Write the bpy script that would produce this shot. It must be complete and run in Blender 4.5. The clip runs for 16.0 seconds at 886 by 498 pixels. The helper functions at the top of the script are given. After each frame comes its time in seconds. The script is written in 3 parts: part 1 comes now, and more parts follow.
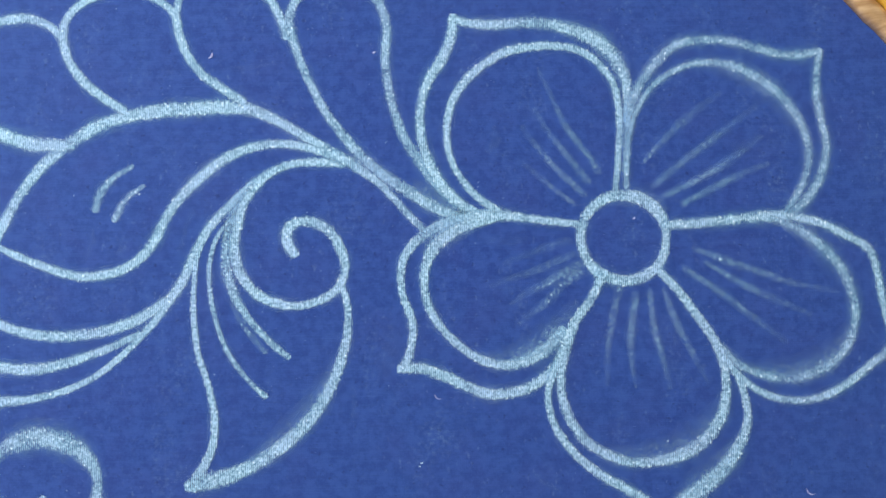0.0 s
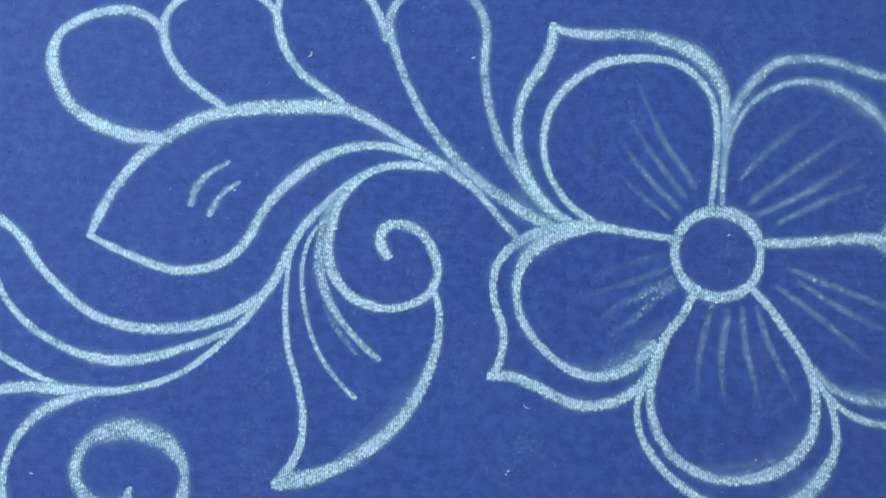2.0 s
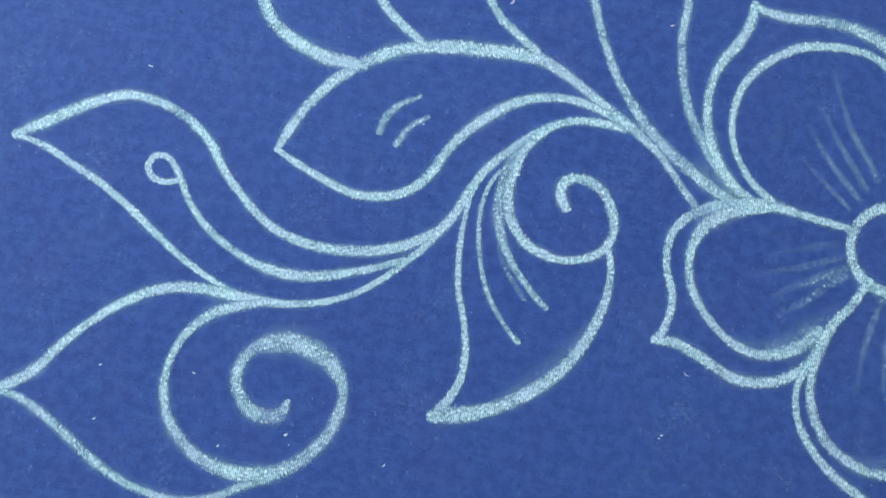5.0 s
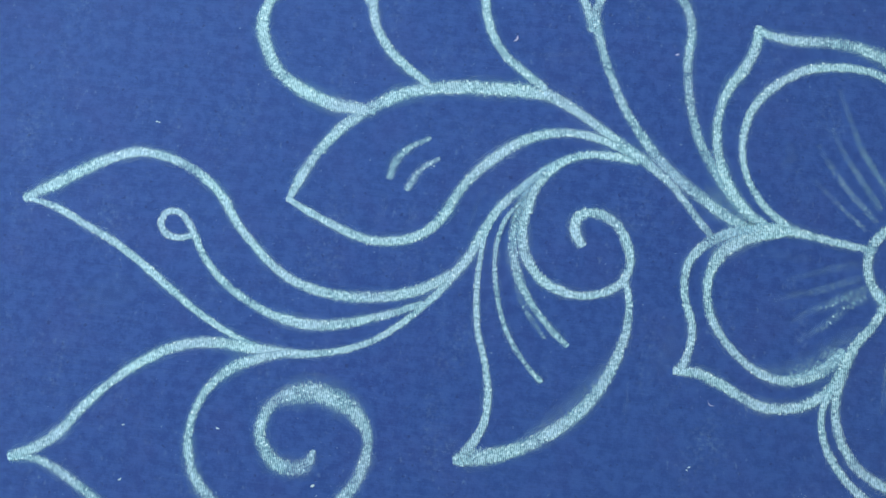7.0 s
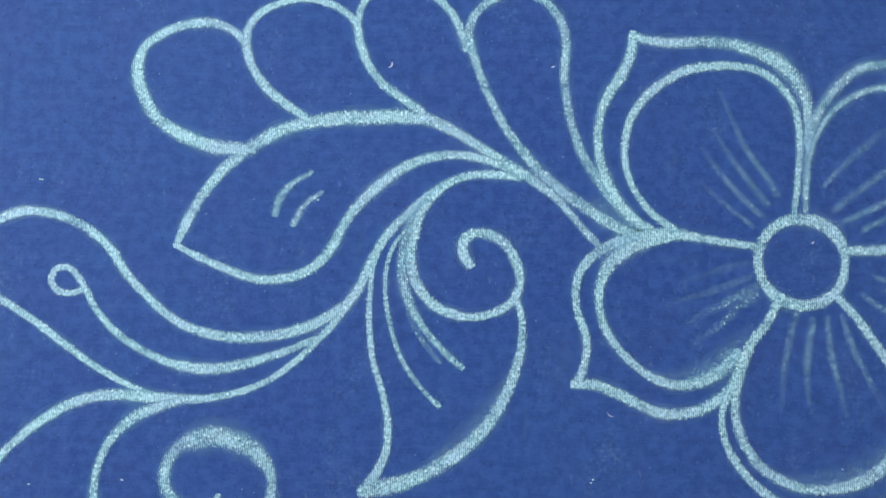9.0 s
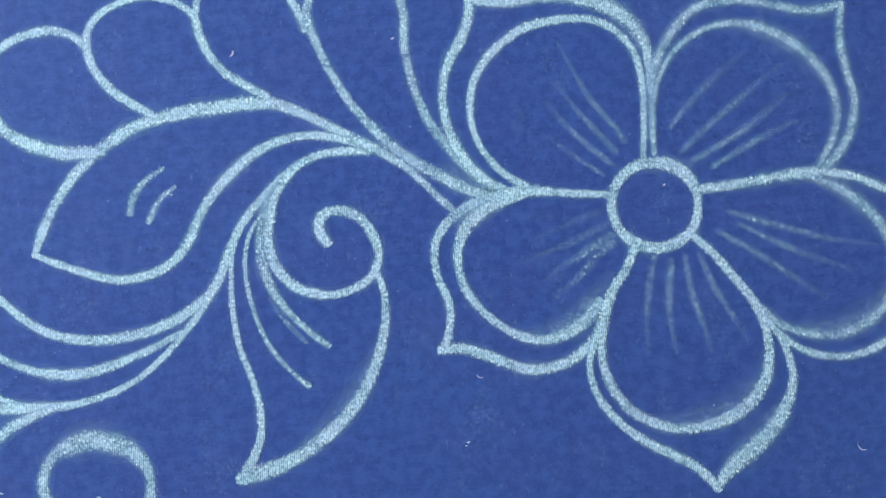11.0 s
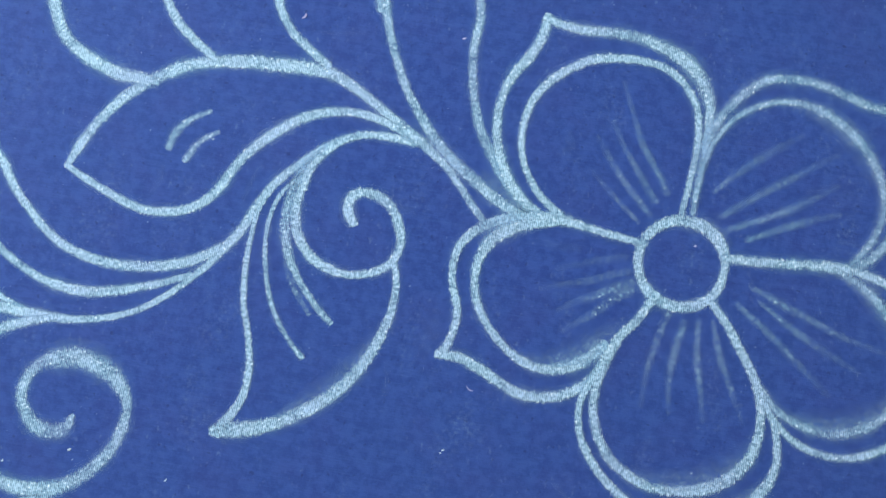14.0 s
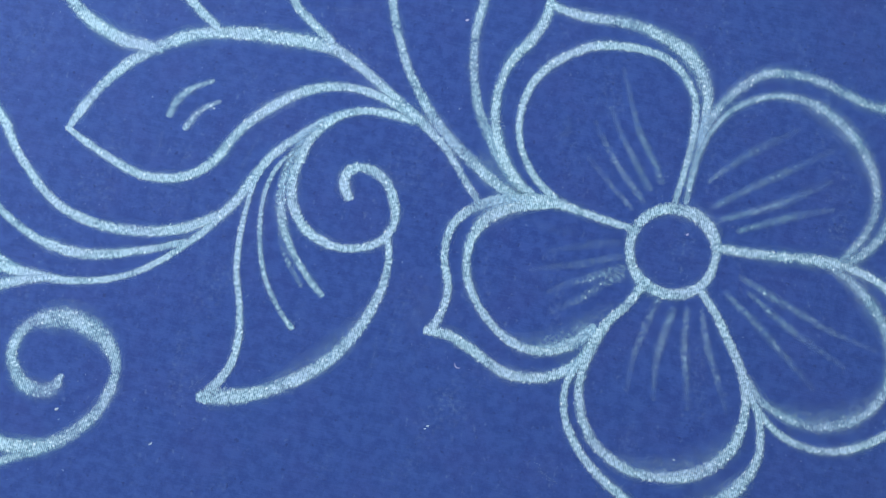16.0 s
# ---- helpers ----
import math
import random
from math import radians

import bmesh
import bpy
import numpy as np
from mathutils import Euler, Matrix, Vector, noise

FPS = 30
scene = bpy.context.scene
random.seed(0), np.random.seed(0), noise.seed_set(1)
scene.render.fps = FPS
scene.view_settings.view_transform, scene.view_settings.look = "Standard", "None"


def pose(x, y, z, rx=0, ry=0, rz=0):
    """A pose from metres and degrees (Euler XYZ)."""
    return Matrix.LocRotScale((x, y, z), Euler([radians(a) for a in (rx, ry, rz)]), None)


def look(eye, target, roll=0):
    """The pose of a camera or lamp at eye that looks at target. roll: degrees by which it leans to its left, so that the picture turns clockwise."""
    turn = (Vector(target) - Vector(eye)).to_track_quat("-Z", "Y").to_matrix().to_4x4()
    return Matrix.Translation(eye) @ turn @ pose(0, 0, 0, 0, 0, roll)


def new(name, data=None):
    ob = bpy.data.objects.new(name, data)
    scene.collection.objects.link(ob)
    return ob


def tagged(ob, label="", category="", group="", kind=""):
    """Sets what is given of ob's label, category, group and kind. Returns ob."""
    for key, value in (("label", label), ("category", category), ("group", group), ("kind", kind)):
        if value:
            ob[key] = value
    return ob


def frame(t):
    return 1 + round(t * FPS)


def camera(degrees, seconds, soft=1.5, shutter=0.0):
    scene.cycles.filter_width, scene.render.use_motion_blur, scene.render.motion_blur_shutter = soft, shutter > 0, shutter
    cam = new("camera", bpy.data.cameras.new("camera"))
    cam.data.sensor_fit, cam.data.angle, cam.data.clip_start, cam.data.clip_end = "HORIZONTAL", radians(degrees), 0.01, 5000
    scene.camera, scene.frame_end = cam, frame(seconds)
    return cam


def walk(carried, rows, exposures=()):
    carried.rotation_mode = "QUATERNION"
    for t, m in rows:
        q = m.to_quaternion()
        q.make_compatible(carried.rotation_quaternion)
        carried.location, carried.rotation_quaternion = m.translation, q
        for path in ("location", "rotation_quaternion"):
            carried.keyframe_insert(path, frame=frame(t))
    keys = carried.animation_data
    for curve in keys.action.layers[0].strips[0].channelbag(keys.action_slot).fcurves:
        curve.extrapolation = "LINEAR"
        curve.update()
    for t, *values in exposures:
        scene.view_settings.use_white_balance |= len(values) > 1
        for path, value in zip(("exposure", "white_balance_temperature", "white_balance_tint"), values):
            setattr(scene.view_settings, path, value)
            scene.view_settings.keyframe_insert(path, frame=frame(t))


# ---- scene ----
MM = 0.001
cam = camera(65.0, 16.0, soft=1.6)
PATH = [  # seconds, x, y, height in millimetres; forward tilt, side tilt, turn in degrees
    (0, 11.43, -1.09, 135.53, 5.156, -0.532, -1.237),
    (0.5, 7.14, -0.23, 135.37, 5.027, -0.545, -1.021),
    (1, 0.00, 0.00, 135.37, 5.139, -0.403, -0.000),
    (1.5, -2.30, 0.22, 135.36, 5.018, -0.265, 0.518),
    (2, -5.88, 0.59, 135.34, 5.004, -0.352, 1.242),
    (2.5, -9.92, 2.38, 135.27, 4.820, -0.256, 2.395),
    (3, -16.22, -1.24, 135.34, 5.180, -0.100, 4.302),
    (3.5, -22.35, -6.16, 135.52, 5.230, -0.141, 6.132),
    (4, -25.78, -7.78, 135.49, 5.078, -0.247, 6.828),
    (4.5, -32.25, -11.22, 135.37, 5.050, -0.203, 8.194),
    (4.7, -34.36, -12.04, 135.38, 5.108, -0.224, 8.570),
    (5.4, -41.36, -13.65, 135.41, 5.206, -0.233, 9.067),
    (6.1, -45.33, -11.75, 135.59, 5.358, -0.230, 8.049),
    (6.8, -43.87, -7.76, 135.80, 5.433, -0.108, 6.453),
    (7, -41.40, -5.88, 135.87, 5.437, 0.072, 5.950),
    (7.5, -38.34, -2.70, 135.99, 5.425, 0.134, 4.706),
    (8, -33.76, -0.08, 136.08, 5.434, 0.437, 3.683),
    (8.5, -27.03, 1.63, 136.20, 5.361, 0.673, 2.503),
    (9, -19.02, 1.73, 136.24, 5.109, 0.911, 1.038),
    (9.5, -12.94, 1.02, 136.10, 5.217, 1.029, -0.222),
    (10, -6.34, -0.53, 136.07, 5.143, 0.968, -1.792),
    (10.2, -3.28, -1.22, 136.01, 4.995, 0.930, -2.435),
    (10.9, 6.66, -4.02, 135.68, 5.016, 1.111, -4.776),
    (11.6, 15.33, -6.78, 135.22, 5.209, 1.449, -6.395),
    (12.3, 17.02, -7.15, 135.14, 5.174, 1.369, -5.163),
    (12.5, 14.59, -7.07, 135.24, 5.045, 1.072, -4.621),
    (13, 12.92, -5.35, 135.46, 4.862, 0.833, -1.420),
    (13.5, 10.18, -4.23, 135.58, 4.845, 0.648, 2.831),
    (14, 5.45, -3.05, 135.58, 4.982, 0.632, 8.679),
    (14.5, 2.45, -4.37, 135.78, 5.090, 0.441, 11.461),
    (15, 0.21, -8.10, 136.19, 5.282, 0.253, 11.456),
    (15.5, 1.89, -8.28, 136.09, 5.446, 0.193, 11.446),
    (16, 8.01, -8.29, 135.96, 5.502, 0.515, 11.194),
]
walk(cam, [(t, Matrix.Translation((x * MM, y * MM, z * MM)) @ (Matrix.Rotation(radians(turn), 4, "Z") @ Matrix.Rotation(radians(a), 4, "X") @ Matrix.Rotation(radians(b), 4, "Y")))
           for t, x, y, z, a, b, turn in PATH],
     exposures=[(0.0, 0.05, 6500, 8), (3.0, 0.05, 6600, 8), (4.7, 0.08, 6820, 3), (6.8, 0.0, 6740, -7), (8.5, -0.03, 6740, -7), (10.2, 0.06, 6800, 2), (12.3, 0.05, 6500, 7), (16.0, 0.05, 6500, 8)])

# ---- light: daylight through one window of a plain room ----
world = bpy.data.worlds.new("world")
scene.world = world
world.use_nodes = True
wn = world.node_tree.nodes
sky = wn.new("ShaderNodeTexSky")
sky.sky_type = "NISHITA"
sky.sun_disc = False
sky.sun_elevation, sky.sun_rotation = radians(40), radians(200)
world.node_tree.links.new(sky.outputs[0], wn["Background"].inputs[0])
wn["Background"].inputs[1].default_value = 0.1

lamp = bpy.data.lights.new("window_daylight", "AREA")
lamp.shape, lamp.size, lamp.size_y = "RECTANGLE", 1.0, 0.9
lamp.energy, lamp.color = 22.5, (0.90, 1.0, 1.06)
lamp_ob = new("window_daylight", lamp)
lamp_ob.matrix_world = look((-0.63, 0.46, 0.40), (0.0, 0.46, 0.40))


# ---- node helpers ----
class Nodes:
    def __init__(self, name):
        self.mat = bpy.data.materials.new(name)
        self.mat.use_nodes = True
        self.tree = self.mat.node_tree
        self.bsdf = self.tree.nodes["Principled BSDF"]
        self.out = self.tree.nodes["Material Output"]

    def put(self, socket, value):
        if isinstance(value, bpy.types.NodeSocket):
            self.tree.links.new(value, socket)
        else:
            socket.default_value = value

    def node(self, kind, **inputs):
        n = self.tree.nodes.new(kind)
        for key, value in inputs.items():
            self.put(n.inputs[key.replace("_", " ")], value)
        return n

    def math(self, op, a, b=0.0, c=0.0, clamp=False):
        n = self.tree.nodes.new("ShaderNodeMath")
        n.operation, n.use_clamp = op, clamp
        for i, v in enumerate((a, b, c)):
            self.put(n.inputs[i], v)
        return n.outputs[0]

    def smooth(self, v, lo, hi, a=0.0, b=1.0):
        n = self.tree.nodes.new("ShaderNodeMapRange")
        n.interpolation_type = "SMOOTHSTEP"
        for i, x in enumerate((v, lo, hi, a, b)):
            self.put(n.inputs[i], x)
        return n.outputs[0]

    def mix(self, f, a, b, blend="MIX"):
        n = self.tree.nodes.new("ShaderNodeMix")
        n.data_type, n.blend_type = "RGBA", blend
        self.put(n.inputs[0], f), self.put(n.inputs[6], a), self.put(n.inputs[7], b)
        return n.outputs[2]

    def noise(self, vec, scale, detail=2.0, rough=0.5):
        return self.node("ShaderNodeTexNoise", Vector=vec, Scale=scale, Detail=detail, Roughness=rough).outputs[0]

    def stretch(self, vec, sx, sy, sz=1.0, turn=0.0):
        n = self.node("ShaderNodeMapping", Vector=vec)
        n.inputs["Scale"].default_value = (sx, sy, sz)
        n.inputs["Rotation"].default_value = (0, 0, radians(turn))
        return n.outputs[0]

    def place(self):
        return self.node("ShaderNodeNewGeometry").outputs["Position"]

    def bump(self, height, strength, distance):
        n = self.node("ShaderNodeBump", Height=height, Strength=strength, Distance=distance)
        self.put(self.bsdf.inputs["Normal"], n.outputs[0])
        return n.outputs[0]


def weave(k):
    """Thread heights of a plain-woven cotton, 0 to 1, and a slubby grain along the threads."""
    p = k.place()
    wob = k.noise(p, 420.0, 3.0)
    s = k.node("ShaderNodeSeparateXYZ", Vector=k.stretch(p, 1, 1, 1, 1.5))
    x = k.math("ADD", k.math("MULTIPLY", s.outputs[0], math.pi / 0.00037), k.math("MULTIPLY", wob, 2.6))
    y = k.math("ADD", k.math("MULTIPLY", s.outputs[1], math.pi / 0.00046), k.math("MULTIPLY", wob, 4.5))
    sx, sy = k.math("SINE", x), k.math("SINE", y)
    over = k.smooth(k.math("MULTIPLY", sx, sy), -0.4, 0.4)
    warp, weft = k.math("MULTIPLY", sx, sx), k.math("MULTIPLY", sy, sy)
    h = k.math("ADD", k.math("MULTIPLY", over, warp), k.math("MULTIPLY", k.math("SUBTRACT", 1.0, over), k.math("MULTIPLY", weft, 0.7)))
    slub = k.noise(k.stretch(p, 2250, 1450, 1, 1.5), 1.0, 2.0, 0.6)
    slub_x = k.noise(k.stretch(p, 500, 2100, 1, 1.5), 1.0, 2.0, 0.6)
    return p, h, slub, slub_x, k.math("SUBTRACT", warp, 0.5)


# ---- materials ----
def cotton_material():
    k = Nodes("blue_cotton")
    p, h, slub, slub_x, rib = weave(k)
    big = k.noise(p, 14.0, 3.0)
    mid = k.noise(p, 420.0, 4.0, 0.65)
    fuzz = k.noise(p, 1100.0, 3.0, 0.6)
    base = k.mix(k.smooth(mid, 0.36, 0.64), (0.0235, 0.057, 0.255, 1), (0.0395, 0.087, 0.335, 1))
    base = k.mix(k.math("MULTIPLY", k.smooth(slub, 0.40, 0.75), 0.13), base, (0.058, 0.130, 0.42, 1))
    base = k.mix(k.math("MULTIPLY", k.smooth(slub_x, 0.48, 0.75), 0.26), base, (0.026, 0.052, 0.20, 1))
    # long uneven weft threads
    weft = k.noise(k.stretch(p, 55, 1150, 1, 1.5), 1.0, 3.0, 0.65)
    base = k.mix(k.math("MULTIPLY", k.smooth(weft, 0.52, 0.72), 0.30), base, (0.052, 0.112, 0.36, 1))
    base = k.mix(k.math("MULTIPLY", k.smooth(weft, 0.46, 0.30), 0.28), base, (0.024, 0.052, 0.215, 1))
    base = k.mix(k.math("MULTIPLY", k.smooth(big, 0.35, 0.7), 0.12), base, (0.05, 0.115, 0.36, 1))
    base = k.mix(k.math("MULTIPLY", k.smooth(k.noise(p, 75.0, 4.0, 0.6), 0.42, 0.68), 0.22), base, (0.050, 0.066, 0.27, 1))
    # faint rubbed-in chalk dust in streaks and clouds, light flecks and small dark pills of lint
    dust = k.math("MULTIPLY", k.smooth(k.noise(k.stretch(p, 95, 42, 1, 35), 1.0, 5.0, 0.7), 0.50, 0.78), k.smooth(fuzz, 0.42, 0.75))
    base = k.mix(k.math("MULTIPLY", dust, 0.38), base, (0.22, 0.32, 0.52, 1))
    fleck = k.math("MULTIPLY", k.smooth(k.noise(k.stretch(p, 900, 560, 1, 35), 1.0, 2.0), 0.62, 0.76), k.smooth(k.noise(p, 70.0, 2.0), 0.40, 0.62))
    base = k.mix(k.math("MULTIPLY", fleck, 0.18), base, (0.26, 0.36, 0.58, 1))
    pill = k.smooth(k.noise(p, 820.0, 2.0), 0.36, 0.24)
    base = k.mix(k.math("MULTIPLY", pill, 0.50), base, (0.016, 0.030, 0.12, 1))
    k.put(k.bsdf.inputs["Base Color"], base)
    k.put(k.bsdf.inputs["Roughness"], 0.85)
    k.put(k.bsdf.inputs["Specular IOR Level"], 0.25)
    k.put(k.bsdf.inputs["Sheen Weight"], 0.15)
    k.put(k.bsdf.inputs["Sheen Roughness"], 0.5)
    k.put(k.bsdf.inputs["Sheen Tint"], (0.45, 0.65, 1.0, 1))
    height = k.math("ADD", k.math("MULTIPLY", h, 0.30), k.math("ADD", k.math("MULTIPLY", slub, 0.5), k.math("ADD", k.math("MULTIPLY", slub_x, 1.0), k.math("MULTIPLY", fuzz, 0.7))))
    k.bump(height, 0.36, 0.00010)
    return k.mat


def chalk_material(name="white_chalk"):
    """Dry chalk on cloth: dense in the middle of a stroke, caught only on the thread tops towards its edges."""
    k = Nodes(name)
    p, h, slub, slub_x, rib = weave(k)
    uv = k.node("ShaderNodeSeparateXYZ", Vector=k.tree.nodes.new("ShaderNodeUVMap").outputs[0])
    att = k.tree.nodes.new("ShaderNodeAttribute")
    att.attribute_name = "chalk"
    a3 = k.node("ShaderNodeSeparateXYZ", Vector=att.outputs["Vector"])
    dens, soft, rub = a3.outputs[0], a3.outputs[1], a3.outputs[2]
    across = k.math("ABSOLUTE", k.math("SUBTRACT", k.math("MULTIPLY", uv.outputs[0], 2.0), 1.0))
    beside = across
    edge = k.noise(p, 700.0, 3.0, 0.6)
    across = k.math("ADD", across, k.math("MULTIPLY", k.math("SUBTRACT", edge, 0.5), 0.25))
    across = k.math("SUBTRACT", across, k.math("ADD", k.math("MULTIPLY", k.math("SUBTRACT", slub, 0.5), 0.26), k.math("MULTIPLY", rib, 0.10)))
    spread = k.math("ADD", k.math("ADD", 0.17, k.math("MULTIPLY", rub, 0.16)), k.math("MULTIPLY", soft, 0.34))
    middle = k.math("SUBTRACT", 0.63, k.math("MULTIPLY", soft, 0.10))
    core = k.smooth(across, k.math("SUBTRACT", middle, spread), k.math("ADD", middle, spread), 1.0, 0.0)
    core = k.math("MULTIPLY", core, k.smooth(across, 0.86, 1.02, 1.0, 0.0))
    grain = k.noise(p, 2100.0, 2.0, 0.6)
    cloud = k.noise(p, 260.0, 3.0, 0.6)
    raw = k.math("ADD", k.math("MULTIPLY", k.math("SUBTRACT", slub, 0.5), 1.3), k.math("MULTIPLY", k.math("SUBTRACT", grain, 0.5), 0.95))
    fine = k.math("MULTIPLY", raw, k.math("SUBTRACT", 1.0, k.math("MULTIPLY", rub, 0.95)))
    tooth = k.math("ADD", k.math("ADD", fine, k.math("MULTIPLY", rib, k.math("SUBTRACT", 0.36, k.math("MULTIPLY", rub, 0.26)))), 0.11)
    load = k.math("MULTIPLY", k.math("MULTIPLY", core, dens), k.math("MULTIPLY", k.smooth(cloud, 0.25, 0.7, 0.84, 1.12), k.smooth(k.noise(p, 95.0, 2.0), 0.3, 0.65, 0.93, 1.06)))
    gaps = k.smooth(k.noise(p, 1500.0, 2.0, 0.6), 0.38, 0.60, -0.55, 0.25)
    load = k.math("MULTIPLY", load, k.math("ADD", 1.0, k.math("MULTIPLY", gaps, k.smooth(dens, 0.45, 0.75, 1.0, 0.0))), clamp=True)
    bar = k.math("SUBTRACT", 0.62, k.math("MULTIPLY", load, 0.62))
    caught = k.smooth(k.math("SUBTRACT", tooth, bar), -0.33, 0.41)
    halo = k.math("MULTIPLY", k.smooth(across, 0.25, 1.0, 1.0, 0.0), k.math("MULTIPLY", dens, k.smooth(k.math("ADD", slub, grain), 0.7, 1.3, 0.6, 1.3)))
    film = k.math("ADD", k.math("MULTIPLY", k.math("POWER", load, 1.5), 0.38), k.math("MULTIPLY", halo, 0.06))
    # loose dust rubbed into the cloth beside the stroke
    loose = k.math("MULTIPLY", k.smooth(beside, 0.7, 1.65, 1.0, 0.0), k.math("MULTIPLY", k.smooth(dens, 0.35, 0.95), k.smooth(k.math("ADD", grain, cloud), 0.75, 1.35, 0.35, 1.5)))
    film = k.math("ADD", film, k.math("MULTIPLY", loose, k.smooth(k.noise(p, 120.0, 2.0), 0.40, 0.68, 0.015, 0.12)))
    fac = k.math("ADD", film, k.math("MULTIPLY", k.math("MULTIPLY", caught, k.smooth(load, 0.03, 0.7)), 0.47), clamp=True)
    col = k.mix(k.smooth(caught, 0.02, 0.85), (0.24, 0.485, 0.70, 1), (0.57, 0.775, 0.93, 1))
    # thinner chalk looks more lavender, and a few thread tops hold thick bright grains
    col = k.mix(k.math("MULTIPLY", k.smooth(k.noise(p, 65.0, 2.0), 0.42, 0.62), 0.42), col, (0.48, 0.60, 0.90, 1))
    col = k.mix(k.smooth(dens, 0.45, 0.75, 0.6, 0.0), col, (0.36, 0.56, 0.86, 1))
    glint = k.math("MULTIPLY", k.smooth(k.math("ADD", slub, grain), 1.16, 1.34), k.smooth(load, 0.3, 0.8))
    col = k.mix(glint, col, (0.92, 0.96, 1.0, 1))
    fac = k.math("ADD", fac, k.math("MULTIPLY", glint, 0.25), clamp=True)
    k.put(k.bsdf.inputs["Base Color"], col)
    k.put(k.bsdf.inputs["Roughness"], 0.95)
    k.put(k.bsdf.inputs["Specular IOR Level"], 0.15)
    k.bump(k.math("ADD", tooth, k.math("MULTIPLY", cloud, 0.6)), 0.6, 0.00012)
    clear = k.tree.nodes.new("ShaderNodeBsdfTransparent")
    m = k.tree.nodes.new("ShaderNodeMixShader")
    k.put(m.inputs[0], fac)
    k.tree.links.new(clear.outputs[0], m.inputs[1])
    k.tree.links.new(k.bsdf.outputs[0], m.inputs[2])
    k.tree.links.new(m.outputs[0], k.out.inputs["Surface"])
    return k.mat


def wood_material(name, dark, light, rough, coat):
    k = Nodes(name)
    p = k.place()
    grain = k.noise(k.stretch(p, 160, 900, 260, 48), 1.0, 4.0, 0.6)
    spots = k.noise(p, 420.0, 3.0, 0.6)
    base = k.mix(k.smooth(grain, 0.3, 0.7), dark, light)
    base = k.mix(k.math("MULTIPLY", k.smooth(spots, 0.55, 0.8), 0.35), base, (dark[0] * 0.5, dark[1] * 0.5, dark[2] * 0.5, 1))
    k.put(k.bsdf.inputs["Base Color"], base)
    k.put(k.bsdf.inputs["Roughness"], rough)
    k.put(k.bsdf.inputs["Coat Weight"], coat)
    k.put(k.bsdf.inputs["Coat Roughness"], 0.12)
    k.bump(k.math("ADD", grain, spots), 0.35, 0.0003)
    return k.mat


def plain_material(name, colour, rough, scale=3.0, spread=0.12, relief=0.002):
    k = Nodes(name)
    p = k.place()
    n = k.noise(p, scale, 5.0, 0.6)
    f = k.noise(p, scale * 40, 3.0, 0.6)
    low = tuple(c * (1 - spread) for c in colour[:3]) + (1,)
    k.put(k.bsdf.inputs["Base Color"], k.mix(k.smooth(n, 0.3, 0.7), low, colour))
    k.put(k.bsdf.inputs["Roughness"], rough)
    k.bump(f, 0.2, relief)
    return k.mat


cotton = cotton_material()
chalk = chalk_material()
tan_wood = wood_material("tan_bamboo", (0.40, 0.20, 0.08, 1), (0.63, 0.38, 0.19, 1), 0.35, 1.0)
orange_wood = wood_material("orange_varnished_bamboo", (0.62, 0.29, 0.03, 1), (0.80, 0.42, 0.06, 1), 0.35, 0.8)
table_wood = wood_material("table_wood", (0.16, 0.09, 0.05, 1), (0.26, 0.16, 0.09, 1), 0.5, 0.2)
wall_paint = plain_material("wall_paint", (0.72, 0.70, 0.66, 1), 0.9)
floor_paint = plain_material("floor_tile", (0.42, 0.38, 0.34, 1), 0.6)
white_lint = plain_material("white_lint", (0.52, 0.63, 0.78, 1), 0.9, 400, 0.12, 0.00002)
dust_grain = plain_material("dust_grain", (0.32, 0.42, 0.70, 1), 0.9, 400, 0.12, 0.00002)
pink_lint = plain_material("pink_lint", (0.50, 0.48, 0.78, 1), 0.9, 400, 0.12, 0.00002)


# ---- mesh helpers ----
def part(name, bm, material, parent=None, label=""):
    me = bpy.data.meshes.new(name)
    bm.to_mesh(me)
    bm.free()
    me.materials.append(material)
    ob = new(name, me)
    if parent:
        ob.parent = parent
    return tagged(ob, label) if label else ob


def box(bm, lo, hi):
    bmesh.ops.create_cube(bm, size=1.0, matrix=Matrix.LocRotScale(
        [(a + b) / 2 for a, b in zip(lo, hi)], None, [b - a for a, b in zip(lo, hi)]))


def setting(name, boxes, material, label, category):
    bm = bmesh.new()
    for lo, hi in boxes:
        box(bm, lo, hi)
    return tagged(part(name, bm, material), label, category, kind="structure")


def turned(profile, centre, steps, lumps=0.0):
    """A ring turned from a closed profile of (radius, height), its surface uneven by up to lumps."""
    bm = bmesh.new()
    rows = []
    for i in range(steps):
        c, s = math.cos(math.tau * i / steps), math.sin(math.tau * i / steps)
        rows.append([])
        for r, z in profile:
            r += lumps * noise.noise((c * r * 210, s * r * 210, z * 260))
            rows[-1].append(bm.verts.new((centre[0] + r * c, centre[1] + r * s, z)))
    n = len(profile)
    for i in range(steps):
        a, b = rows[i], rows[(i + 1) % steps]
        for j in range(n):
            f = bm.faces.new((a[j], b[j], b[(j + 1) % n], a[(j + 1) % n]))
            f.smooth = True
    bmesh.ops.recalc_face_normals(bm, faces=bm.faces)
    return bm


